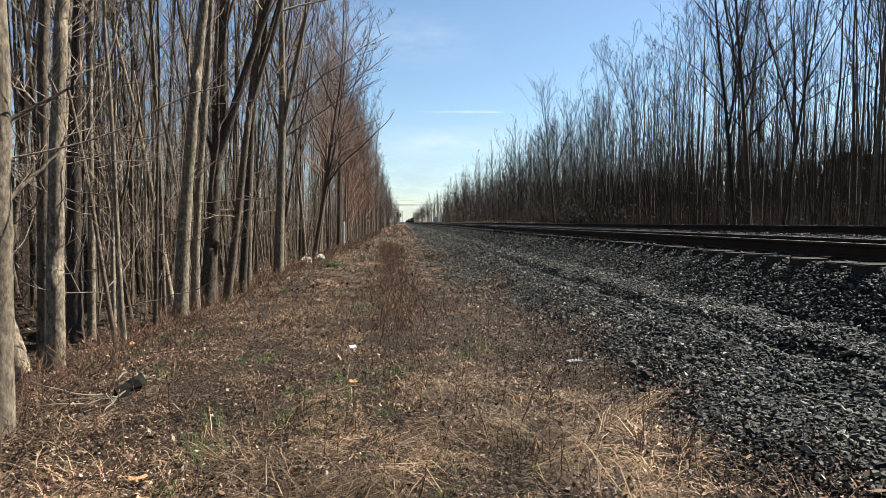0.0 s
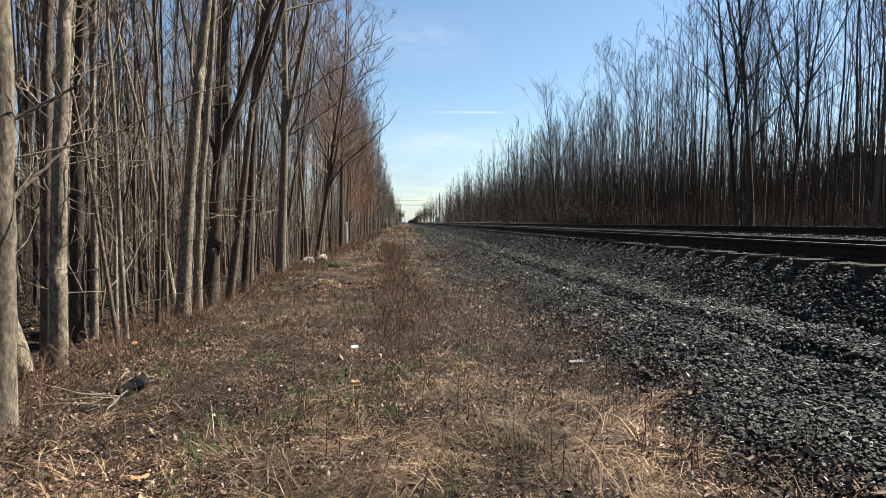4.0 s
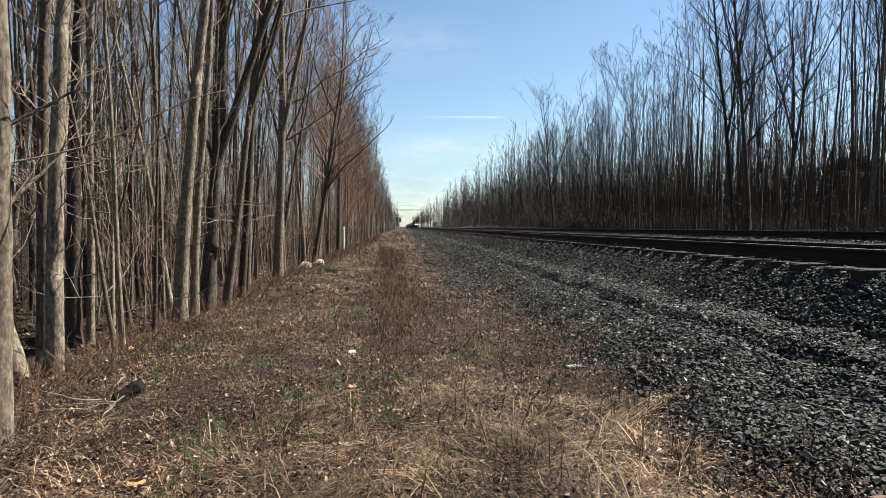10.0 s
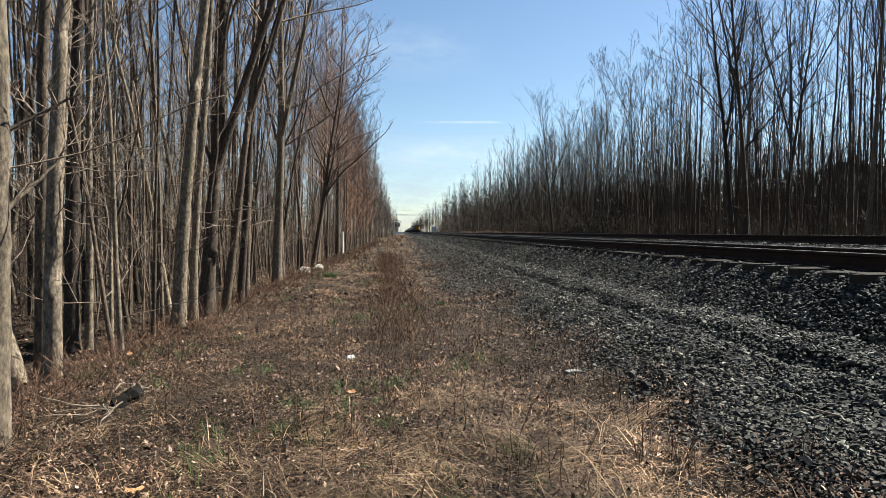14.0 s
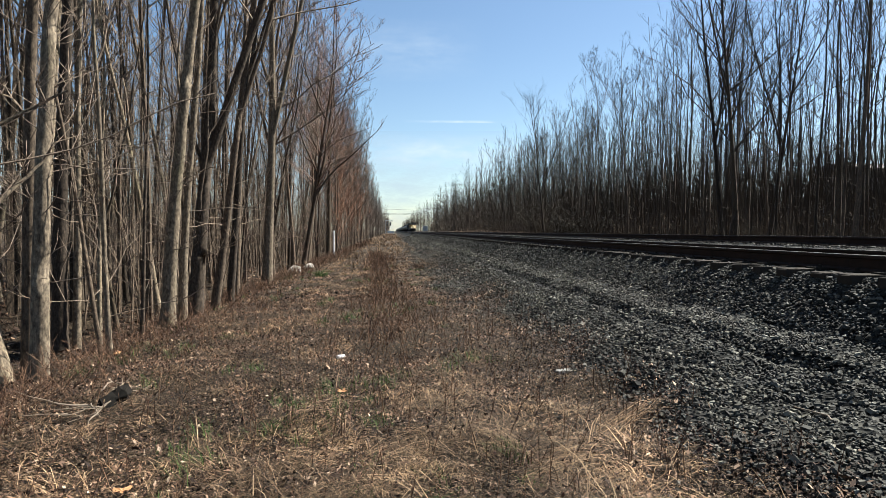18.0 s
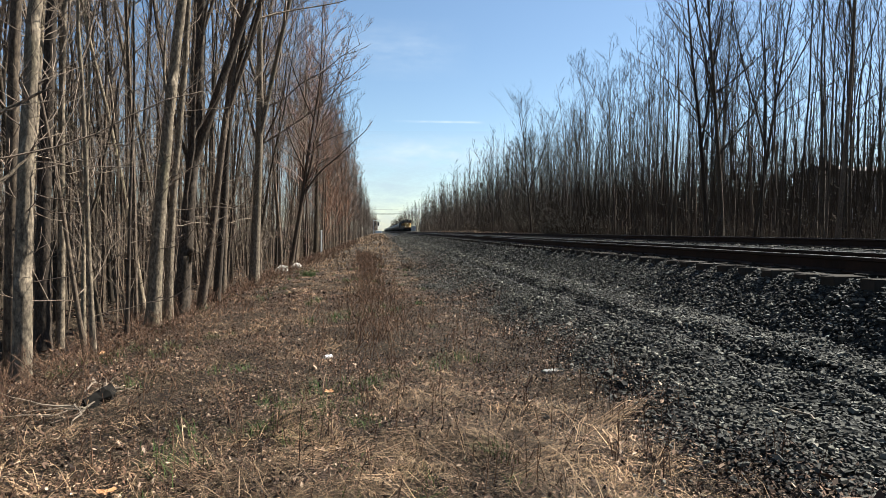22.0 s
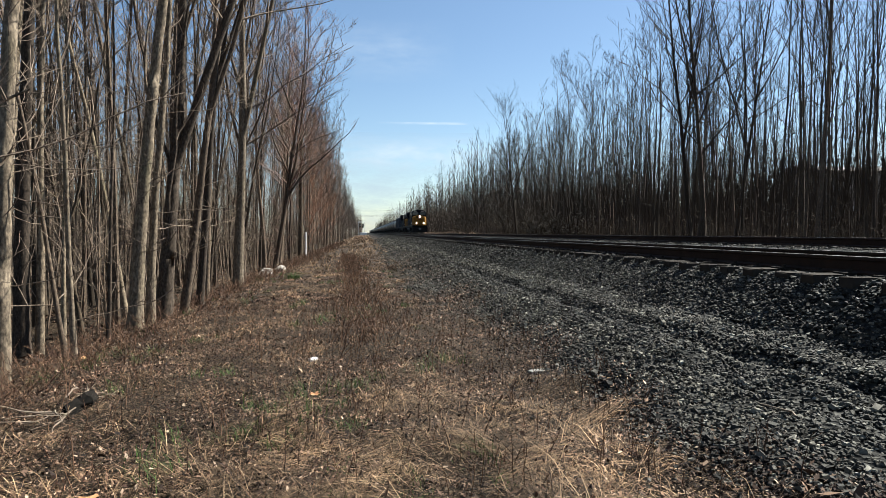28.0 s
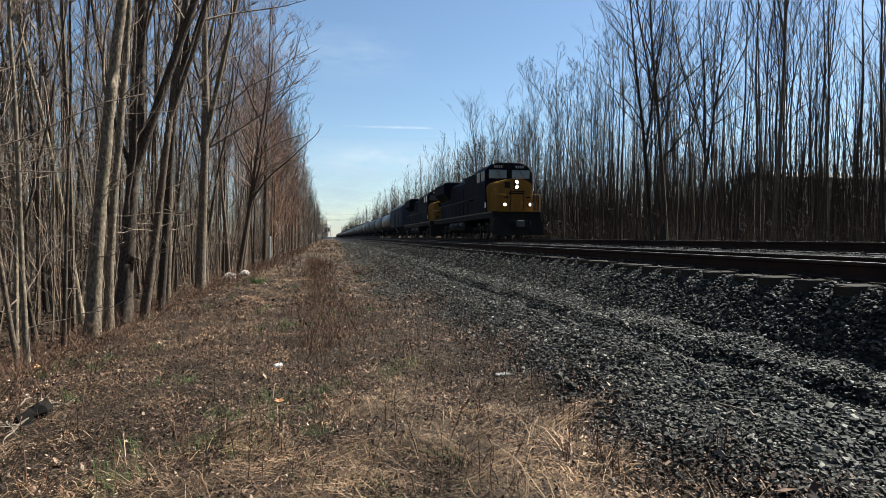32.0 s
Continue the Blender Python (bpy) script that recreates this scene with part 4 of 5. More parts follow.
def weeds(name, count, xs, ys, bias, height, keep, label, mat, seed, lean=0.35, wob=0.14):
    """Upright dry stems with a few side sprigs."""
    rgw = random.Random(seed)
    T = Tubes()
    made = 0
    while made < count:
        y = ys[0] + (ys[1] - ys[0]) * rgw.random() ** bias
        x = rgw.uniform(*xs)
        if rgw.random() > keep(x, y):
            made += 0.2
            continue
        made += 1
        h = height * rgw.uniform(0.4, 1.3)
        o = np.array([x, y, float(land(x, y)) - 0.02])
        thick = 1 + y / 14
        p = bough(rgw, o, (rgw.uniform(-lean, lean), rgw.uniform(-lean, lean), 1), h, 0, 3, 0.0, wob)
        T.add(p, np.array([0.0032, 0.0027, 0.002, 0.0012]) * thick, 3)
        for _ in range(rgw.randrange(2, 6)):
            u = rgw.uniform(0.3, 1.0)
            b = along(p, u)
            e = b + np.array([rgw.uniform(-1, 1), rgw.uniform(-1, 1), rgw.uniform(0.2, 1.2)]) * h * 0.2
            T.add(np.array([b, e]), np.array([0.0018, 0.001]) * thick, 3)
    v, f = T.arrays()
    return put_cover(name, mesh_of(name, v, f, mat), label, "weeds")


weeds("dry_weeds", 1500, (-1.4, 1.5), (7, 40), 1.2, 0.42, lambda x, y: math.exp(-((x - 0.25 + 0.03 * y) / 0.45) ** 2) * (1 if y > 8.5 else 0.25), "reddish-brown dry weeds standing along the path", WEED, 21, 0.55, 0.2)
weeds("bank_brush", 4600, (-5.6, -2.4), (4.5, 95), 1.7, 0.42, lambda x, y: math.exp(-((x + 3.9) / 0.8) ** 2), "tangled brown brush under the edge trees", WEED, 22, 1.0, 0.4)
weeds("stray_stalks", 700, (-3.0, 2.6), (3.0, 14), 1.2, 0.28, lambda x, y: 0.8, "thin dark stalks in the dead grass", WEED, 23)
weeds("wood_undergrowth", 1500, (-20, -5), (12, 60), 1.0, 0.5, lambda x, y: 0.9, "thin brown undergrowth between the trunks", WEED, 24)
weeds("undergrowth_beyond_tracks", 3000, (15.8, 30), (14, 130), 1.2, 1.9, lambda x, y: 1.0 if x > 17.4 else 0.2, "tall brown brush beyond the tracks", BARK_BROWN, 25)


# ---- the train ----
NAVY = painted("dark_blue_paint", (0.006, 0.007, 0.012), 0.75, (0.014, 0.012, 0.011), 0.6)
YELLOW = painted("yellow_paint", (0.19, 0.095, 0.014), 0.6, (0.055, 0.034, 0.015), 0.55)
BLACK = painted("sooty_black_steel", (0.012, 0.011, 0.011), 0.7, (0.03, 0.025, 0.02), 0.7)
GREY_STEEL = painted("grimy_grey_steel", (0.09, 0.09, 0.09), 0.6, (0.04, 0.045, 0.04), 0.7)
BLUEGREY = painted("blue_grey_paint", (0.05, 0.06, 0.075), 0.6, (0.04, 0.037, 0.034), 0.6)
TANK_BLACK = painted("black_tank_paint", (0.02, 0.02, 0.021), 0.38, (0.045, 0.04, 0.035), 0.5)
TANK_GREY = painted("grey_tank_paint", (0.055, 0.053, 0.052), 0.5, (0.022, 0.028, 0.025), 0.6)
FADED = painted("faded_stripe_paint", (0.1, 0.075, 0.04), 0.7, (0.04, 0.03, 0.02), 0.6)
WHITE = painted("white_paint", (0.75, 0.75, 0.73), 0.5, (0.35, 0.32, 0.28), 0.4)
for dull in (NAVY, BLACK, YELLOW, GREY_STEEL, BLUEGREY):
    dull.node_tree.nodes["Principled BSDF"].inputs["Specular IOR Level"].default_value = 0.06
CHALKY = painted("chalky_white_paint", (0.22, 0.22, 0.21), 0.7, (0.12, 0.11, 0.1), 0.5)
LAMP = glowing("lit_headlight", (1.0, 0.8, 0.5), 26.0)
GLASS = bpy.data.materials.new("tinted_glass")
GLASS.use_nodes = True
gb = GLASS.node_tree.nodes["Principled BSDF"]
gb.inputs["Base Color"].default_value = (0.05, 0.06, 0.07, 1)
gb.inputs["Roughness"].default_value, gb.inputs["Specular IOR Level"].default_value = 0.06, 0.9
gb.inputs["Metallic"].default_value = 0.0


def truck(owner, y, axles, spread, wheel_r):
    """A bogie: side frames, springs and wheels, each under the vehicle."""
    bm = bmesh.new()
    half = spread * (axles - 1) / 2
    for sx in (-1, 1):
        box(bm, (sx * 1.08, y, 0.62), (0.18, half * 2 + 0.9, 0.22), 0.04)
        for k in range(axles):
            box(bm, (sx * 1.12, y - half + k * spread, 0.52), (0.2, 0.42, 0.36), 0.05)
        for k in range(axles - 1):
            for q in (-0.14, 0.14):
                rod(bm, (sx * 1.12, y - half + (k + 0.5) * spread + q, 0.34), (sx * 1.12, y - half + (k + 0.5) * spread + q, 0.86), 0.09, 8)
    box(bm, (0, y, 0.72), (2.0, 0.5, 0.3), 0.04)
    part("bogie_frame", bm, BLACK, owner)
    for k in range(axles):
        yy = y - half + k * spread
        bm = bmesh.new()
        rod(bm, (-0.9, yy, wheel_r), (0.9, yy, wheel_r), 0.09, 8)
        for sx in (-1, 1):
            rod(bm, (sx * 0.70, yy, wheel_r), (sx * 0.84, yy, wheel_r), wheel_r, 24)
            rod(bm, (sx * 0.68, yy, wheel_r), (sx * 0.70, yy, wheel_r), wheel_r + 0.025, 24)
        part("wheelset", bm, GREY_STEEL, owner)


def locomotive(at, label):
    o = thing("locomotive", label, "locomotive", "locomotives of the train", at)
    bm = bmesh.new()
    box(bm, (0, 11.3, 1.42), (2.95, 20.6, 0.4), 0.03)
    part("underframe", bm, BLACK, o)
    bm = bmesh.new()
    for sx in (-1, 1):
        box(bm, (sx * 1.49, 11.3, 1.58), (0.025, 20.4, 0.09))
    part("sill_stripe", bm, FADED, o, "faded yellow stripe along the side sill")
    bm = bmesh.new()
    prism(bm, [(-1.5, 0.22), (1.5, 0.22), (1.5, 1.0), (1.3, 1.25), (-1.3, 1.25), (-1.5, 1.0)], 0.55, 0.85)
    for v in bm.verts:
        if v.co.z < 0.5:
            v.co.y -= 0.35 * (1 - abs(v.co.x) / 3)
    box(bm, (0, 0.9, 1.4), (2.9, 0.25, 0.45), 0.04)
    part("pilot_plow", bm, BLACK, o, "black snow plow pilot")
    bm = bmesh.new()
    box(bm, (0, 0.35, 0.88), (0.32, 0.7, 0.3), 0.05)
    box(bm, (0, 0.02, 0.88), (0.42, 0.22, 0.36), 0.06)
    part("coupler", bm, GREY_STEEL, o)
    for x in (-0.75, -0.55, 0.55, 0.75):
        bm = bmesh.new()
        pts = [Vector((x, 0.75, 1.15)), Vector((x * 0.95, 0.4, 0.95)), Vector((x * 0.8, 0.3, 0.65)), Vector((x * 0.6, 0.35, 0.5))]
        for a, b in zip(pts, pts[1:]):
            rod(bm, a, b, 0.025, 6)
        part("brake_hose", bm, BLACK, o)
    # nose
    bm = bmesh.new()
    prism(bm, [(-1.48, 1.64), (1.48, 1.64), (1.48, 3.2), (1.2, 3.42), (0.5, 3.58), (-0.5, 3.58), (-1.2, 3.42), (-1.48, 3.2)], 0.95, 2.7)
    for v in bm.verts:
        if v.co.y < 1:
            v.co.x *= 0.7
            if v.co.z > 2.5:
                v.co.y += 0.22
    bmesh.ops.bevel(bm, geom=bm.edges[:], offset=0.05, segments=2, affect="EDGES")
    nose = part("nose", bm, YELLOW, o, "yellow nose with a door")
    bm = bmesh.new()
    box(bm, (0.05, 0.985, 2.3), (0.72, 0.05, 1.2), 0.02)
    part("nose_door", bm, YELLOW, nose)
    bm = bmesh.new()
    for x in (-0.36, 0.46):
        box(bm, (x, 0.955, 2.3), (0.025, 0.02, 1.2))
    for x, w in ((-0.3, 0.34), (0.06, 0.34), (0.36, 0.26)):
        box(bm, (x, 0.95, 2.68), (w, 0.02, 0.1))
    box(bm, (0.05, 0.95, 2.8), (0.9, 0.02, 0.05))
    for x in (-0.62, 0.72):
        box(bm, (x, 0.96, 2.45), (0.28, 0.02, 0.08))
    part("nose_emblem", bm, NAVY, nose, "dark blue plain bars on the nose")
    bm = bmesh.new()
    box(bm, (-0.5, 1.12, 3.2), (0.34, 0.06, 0.36), 0.03)
    part("grille_box", bm, BLACK, nose)
    bm = bmesh.new()
    box(bm, (0.06, 1.11, 3.22), (0.3, 0.1, 0.62), 0.06)
    part("headlight_housing", bm, BLACK, nose)
    for z in (3.07, 3.37):
        bm = bmesh.new()
        rod(bm, (0.06, 1.04, z), (0.06, 1.09, z), 0.07, 16)
        part("headlight", bm, LAMP, nose, "lit round headlight")
    for x in (-0.72, 0.82):
        bm = bmesh.new()
        rod(bm, (x, 0.86, 2.02), (x, 1.1, 2.02), 0.13, 14)
        part("ditch_light_housing", bm, BLACK, o)
        bm = bmesh.new()
        rod(bm, (x, 0.83, 2.02), (x, 0.862, 2.02), 0.075, 16)
        part("ditch_light", bm, LAMP, o, "lit round ditch light")
    bm = bmesh.new()
    box(bm, (0, 0.8, 1.62), (2.3, 0.4, 0.06), 0.01)
    part("front_step", bm, YELLOW, o, "yellow step plate")
    # front and corner handrails
    for x0, x1 in ((-1.35, -0.75), (0.85, 1.35)):
        bm = bmesh.new()
        for x in (x0, x1):
            rod(bm, (x, 0.72, 1.6), (x, 0.72, 2.6), 0.02, 6)
        rod(bm, (x0, 0.72, 2.6), (x1, 0.72, 2.6), 0.02, 6)
        part("front_handrail", bm, YELLOW, o, "yellow handrail")
    for sx in (-1, 1):
        bm = bmesh.new()
        rod(bm, (sx * 1.42, 0.8, 0.6), (sx * 1.42, 0.8, 2.5), 0.02, 6)
        part("corner_handrail", bm, YELLOW, o, "yellow handrail")
        bm = bmesh.new()
        rod(bm, (sx * 1.42, 1.5, 1.6), (sx * 1.3, 0.95, 2.9), 0.02, 6)
        part("nose_handrail", bm, YELLOW, o, "yellow handrail")
    for sx in (-1, 1):
        bm = bmesh.new()
        for z in (0.42, 0.72, 1.02, 1.32):
            box(bm, (sx * 1.3, 1.12, z), (0.34, 0.5, 0.04))
        box(bm, (sx * 1.46, 1.12, 0.9), (0.03, 0.55, 1.1))
        part("corner_steps", bm, BLACK, o)
    # cab
    bm = bmesh.new()
    prism(bm, [(-1.5, 1.62), (1.5, 1.62), (1.5, 4.15), (1.2, 4.5), (0.7, 4.68), (-0.7, 4.68), (-1.2, 4.5), (-1.5, 4.15)], 2.4, 5.4)
    for v in bm.verts:
        if v.co.y < 2.5 and v.co.z > 4.0:
            v.co.y += 0.25
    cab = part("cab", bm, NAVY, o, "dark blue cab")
    for x0, x1 in ((-1.3, -0.16), (0.16, 1.3)):
        bm = bmesh.new()
        box(bm, ((x0 + x1) / 2, 2.46, 3.95), (x1 - x0, 0.06, 0.56), 0.05)
        pane = part("windshield", bm, GLASS, cab, "tinted windshield pane")
        pane.rotation_euler = (0, 0, 0)
        bm = bmesh.new()
        rod(bm, ((x0 + x1) / 2 - 0.1, 2.41, 4.2), ((x0 + x1) / 2 + 0.2, 2.41, 3.75), 0.012, 5)
        part("wiper", bm, BLACK, cab)
    for sx in (-1, 1):
        for y in (3.1, 4.3):
            bm = bmesh.new()
            box(bm, (sx * 1.49, y, 3.85), (0.06, 0.85, 0.62), 0.04)
            part("side_window", bm, GLASS, cab)
        bm = bmesh.new()
        box(bm, (sx * 0.68, 2.62, 4.42), (0.72, 0.16, 0.22), 0.03)
        nb = part("number_board", bm, BLACK, cab)
        bm = bmesh.new()
        for k in range(4):
            box(bm, (sx * 0.68 + (k - 1.5) * 0.14, 2.535, 4.42), (0.08, 0.015, 0.14))
        part("number_bars", bm, CHALKY, nb, "plain grey-white bars")
        bm = bmesh.new()
        box(bm, (sx * 1.5, 2.5, 2.05), (0.02, 0.26, 0.32))
        part("side_placard", bm, WHITE, cab, "small white plate")
    bm = bmesh.new()
    for x in (-0.35, 0, 0.35):
        rod(bm, (x, 3.4, 4.7), (x, 3.75, 4.78), 0.05, 8, 0.09)
    box(bm, (0, 4.4, 4.72), (0.9, 0.8, 0.12), 0.03)
    part("horn_and_antenna", bm, BLACK, cab)
    # long hood
    bm = bmesh.new()
    prism(bm, [(-0.95, 1.62), (0.95, 1.62), (0.95, 4.05), (0.7, 4.35), (-0.7, 4.35), (-0.95, 4.05)], 5.4, 21.2)
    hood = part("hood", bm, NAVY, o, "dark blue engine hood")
    bm = bmesh.new()
    box(bm, (0, 7.0, 3.4), (2.9, 3.0, 1.5), 0.06)
    part("inverter_cabinet", bm, NAVY, hood)
    bm = bmesh.new()
    box(bm, (0, 7.0, 2.1), (2.5, 3.0, 1.0), 0.04)
    part("equipment_locker", bm, NAVY, hood)
    bm = bmesh.new()
    prism(bm, [(-0.95, 3.2), (0.95, 3.2), (1.5, 3.75), (1.5, 4.5), (1.3, 4.65), (-1.3, 4.65), (-1.5, 4.5), (-1.5, 3.75)], 16.6, 21.0)
    part("radiator_wing", bm, NAVY, hood)
    bm = bmesh.new()
    box(bm, (0, 12.5, 4.5), (1.0, 2.2, 0.4), 0.06)
    rod(bm, (0, 11.2, 4.3), (0, 11.2, 4.75), 0.35, 12)
    part("exhaust_stack", bm, BLACK, hood)
    for sx in (-1, 1):
        for k in range(9):
            bm = bmesh.new()
            box(bm, (sx * 0.965, 9.2 + k * 0.82, 2.75), (0.05, 0.72, 1.9), 0.015)
            part("hood_door", bm, NAVY, hood)
        bm = bmesh.new()
        for k in range(12):
            rod(bm, (sx * 1.42, 5.7 + k * 1.36, 1.6), (sx * 1.42, 5.7 + k * 1.36, 2.65), 0.018, 5)
        rod(bm, (sx * 1.42, 5.6, 2.65), (sx * 1.42, 20.9, 2.65), 0.02, 5)
        part("walkway_handrail", bm, GREY_STEEL, o)
    bm = bmesh.new()
    prism(bm, [(-1.2, 0.4), (1.2, 0.4), (1.42, 0.62), (1.42, 1.2), (-1.42, 1.2), (-1.42, 0.62)], 8.6, 13.9)
    part("fuel_tank", bm, BLACK, o)
    for y in (9.4, 11.2, 12.9):
        bm = bmesh.new()
        rod(bm, (-1.46, y - 0.5, 0.95), (-1.46, y + 0.5, 0.95), 0.16, 10)
        part("air_reservoir", bm, GREY_STEEL, o)
    truck(o, 4.9, 3, 1.95, 0.53)
    truck(o, 17.6, 3, 1.95, 0.53)
    return o


def hopper_car(at):
    o = thing("covered_hopper", "blue-grey ribbed covered hopper car", "freight car", "cars of the train", at)
    bm = bmesh.new()
    prism(bm, [(-1.5, 1.5), (1.5, 1.5), (1.5, 4.1), (1.1, 4.5), (-1.1, 4.5), (-1.5, 4.1)], 0.9, 16.6)
    part("body", bm, BLUEGREY, o)
    for k in range(9):
        for sx in (-1, 1):
            bm = bmesh.new()
            box(bm, (sx * 1.53, 1.1 + k * 1.9, 2.8), (0.08, 0.12, 2.6))
            part("rib", bm, BLUEGREY, o)
    bm = bmesh.new()
    for y in (3.5, 8.75, 14):
        box(bm, (0, y, 1.15), (2.2, 3.2, 0.9), 0.03)
        for v in bm.verts:
            if v.co.z < 0.9:
                v.co.x *= 0.45
    part("hopper_chutes", bm, BLUEGREY, o)
    bm = bmesh.new()
    box(bm, (0, 8.75, 1.05), (0.6, 17.2, 0.3), 0.03)
    part("centre_sill", bm, BLACK, o)
    bm = bmesh.new()
    box(bm, (0, 8.75, 4.58), (0.9, 15, 0.08))
    part("roof_walk", bm, GREY_STEEL, o)
    truck(o, 2.6, 2, 1.75, 0.46)
    truck(o, 14.9, 2, 1.75, 0.46)
    return o


def tank_car(at, paint, label):
    o = thing("tank_car", label, "tank car", "cars of the train", at)
    bm = bmesh.new()
    prof = [(0.05, 0.45), (0.3, 1.0), (0.62, 1.33), (1.0, 1.5), (15.6, 1.5), (16.0, 1.33), (16.3, 1.0), (16.55, 0.45)]
    n = 32
    rings = []
    for y, r in prof:
        rings.append([bm.verts.new((math.cos(a * 2 * math.pi / n) * r, y + 0.4, 2.72 + math.sin(a * 2 * math.pi / n) * r)) for a in range(n)])
    for a, b in zip(rings, rings[1:]):
        for i in range(n):
            bm.faces.new((a[i], a[(i + 1) % n], b[(i + 1) % n], b[i]))
    bm.faces.new(rings[0][::-1])
    bm.faces.new(rings[-1])
    bmesh.ops.recalc_face_normals(bm, faces=bm.faces[:])
    for fc in bm.faces:
        fc.smooth = True
    part("tank", bm, paint, o)
    for y in (4.3, 8.7, 13.1):
        bm = bmesh.new()
        a0 = [(math.cos(a * 2 * math.pi / 28) * 1.515, 2.72 + math.sin(a * 2 * math.pi / 28) * 1.515) for a in range(28)]
        prism(bm, a0, y - 0.05, y + 0.05)
        part("tank_band", bm, paint, o)
    bm = bmesh.new()
    rod(bm, (0, 8.7, 4.1), (0, 8.7, 4.5), 0.5, 16)
    rod(bm, (0, 8.7, 4.5), (0, 8.7, 4.6), 0.36, 16)
    part("manway_dome", bm, paint, o)
    bm = bmesh.new()
    for x in (-0.9, 0.9):
        for y in (7.6, 9.8):
            rod(bm, (x, y, 4.0), (x, y, 5.0), 0.025, 5)
        rod(bm, (x, 7.6, 5.0), (x, 9.8, 5.0), 0.025, 5)
    box(bm, (0, 8.7, 4.25), (1.9, 2.4, 0.05))
    part("platform", bm, GREY_STEEL, o)
    for y in (1.3, 16.1):
        bm = bmesh.new()
        box(bm, (0, y, 1.1), (2.6, 2.2, 0.25), 0.03)
        box(bm, (0, y, 1.3), (1.6, 0.7, 0.5))
        part("stub_sill", bm, BLACK, o)
    for y in (-0.1, 17.5):
        bm = bmesh.new()
        box(bm, (0, y, 0.88), (0.35, 0.7, 0.3), 0.04)
        part("coupler", bm, BLACK, o)
    truck(o, 2.3, 2, 1.75, 0.46)
    truck(o, 15.1, 2, 1.75, 0.46)
    return o


TRAIN_X, RAIL_Z = TRACKS[1]
cars = []
here = pose(TRAIN_X, 0, RAIL_Z)
lead = locomotive(here, "dark blue and yellow diesel locomotive with lit headlights")
cars.append((lead, 0.0))
cars.append((copy_thing(lead, here), 23.0))
cars[1][0]["label"] = "second dark blue and yellow diesel locomotive"
for ob in cars[1][0].children_recursive:
    if ob.name.startswith("headlight") or ob.name.startswith("ditch_light"):
        if ob.data.materials[0] == LAMP:
            ob.data = ob.data.copy()
            ob.data.materials[0] = GLASS
            ob["label"] = "unlit round lamp"
cars.append((hopper_car(here), 46.4))
black_car = tank_car(here, TANK_BLACK, "long black tank car")
cars.append((black_car, 64.4))
grey_car = tank_car(here, TANK_GREY, "long weathered grey tank car")
cars.append((grey_car, 64.4 + 18.0))
for k in range(2, 58):
    cars.append((copy_thing(grey_car if k in (2, 3, 5, 8, 9, 13, 17, 24, 31) else black_car, here), 64.4 + 18.0 * k))


# ---- beside the line ----
WOOD_POLE = bark("weathered_pole_wood", (0.07, 0.055, 0.045), (0.2, 0.165, 0.13))
ROCK = painted("pale_rock", (0.33, 0.294, 0.252), 0.9, (0.168, 0.132, 0.102), 0.7, 0.0, 3.0)
GREY_ROCK = painted("dull_grey_rock", (0.15, 0.14, 0.125), 0.9, (0.09, 0.08, 0.07), 0.7, 0.0, 6.0)
CHARRED = painted("black_log_bark", (0.01, 0.009, 0.008), 0.95, (0.025, 0.02, 0.017), 0.5, 0.0, 9.0)
CHARRED.node_tree.nodes["Principled BSDF"].inputs["Specular IOR Level"].default_value = 0.05
DRIFT = painted("bleached_branch", (0.18, 0.1387, 0.1013), 0.9, (0.075, 0.05625, 0.04125), 0.8, 0.0, 8.0)
BARN = painted("dark_brown_siding", (0.36, 0.29, 0.24), 0.9, (0.22, 0.175, 0.145), 0.6, 0.0, 0.6)
BARN_ROOF = painted("dark_roof_shingle", (0.2, 0.17, 0.15), 0.95, (0.13, 0.11, 0.1), 0.6, 0.0, 0.8)
CABINET = painted("grey_cabinet_steel", (0.4, 0.4, 0.4), 0.5, (0.2, 0.19, 0.18), 0.5, 0.0, 2.0)
RED = painted("red_lens", (0.35, 0.02, 0.02), 0.3, (0.1, 0.02, 0.02), 0.3)
ORANGE_LEAF = painted("orange_leaf", (0.3596, 0.174, 0.0696), 0.7, (0.261, 0.116, 0.0464), 0.4, 0.0, 20.0)


def boulder(at, size, label):
    rgb = random.Random(int(size[0] * 1000))
    bm = bmesh.new()
    bmesh.ops.create_icosphere(bm, subdivisions=3, radius=0.5)
    for v in bm.verts:
        k = 1 + 0.35 * noise.noise(v.co * 2.3 + Vector((size[0] * 9, 0, 0))) + 0.1 * noise.noise(v.co * 7)
        v.co = Vector((v.co.x * size[0] * k, v.co.y * size[1] * k, max(v.co.z, -0.3) * size[2] * k))
    me = bpy.data.meshes.new("boulder")
    bm.to_mesh(me)
    bm.free()
    me.materials.append(ROCK)
    ob = new("boulder", me)
    ob.matrix_basis = at @ pose(0, 0, size[2] * 0.24, 0, 0, rgb.uniform(0, 360))
    return tagged(ob, label, "boulder", "boulders by the wood")


boulder(on_land(-4.2, 27.3, -0.04), (0.75, 0.6, 0.62), "pale tan boulder at the wood's edge")
boulder(on_land(-3.6, 27.6, -0.04), (0.62, 0.5, 0.42), "rounded cream boulder on the grass")

# the black log with bleached branches
log = thing("fallen_log", "short black rotten log with bleached branches, lying on the bank", "log", "", on_land(-2.6, 6.0, 0.0, 84))
bm = bmesh.new()
box(bm, (0, 0, 0.03), (0.3, 0.1, 0.2), 0.015)
bmesh.ops.subdivide_edges(bm, edges=bm.edges[:], cuts=3, use_grid_fill=True)
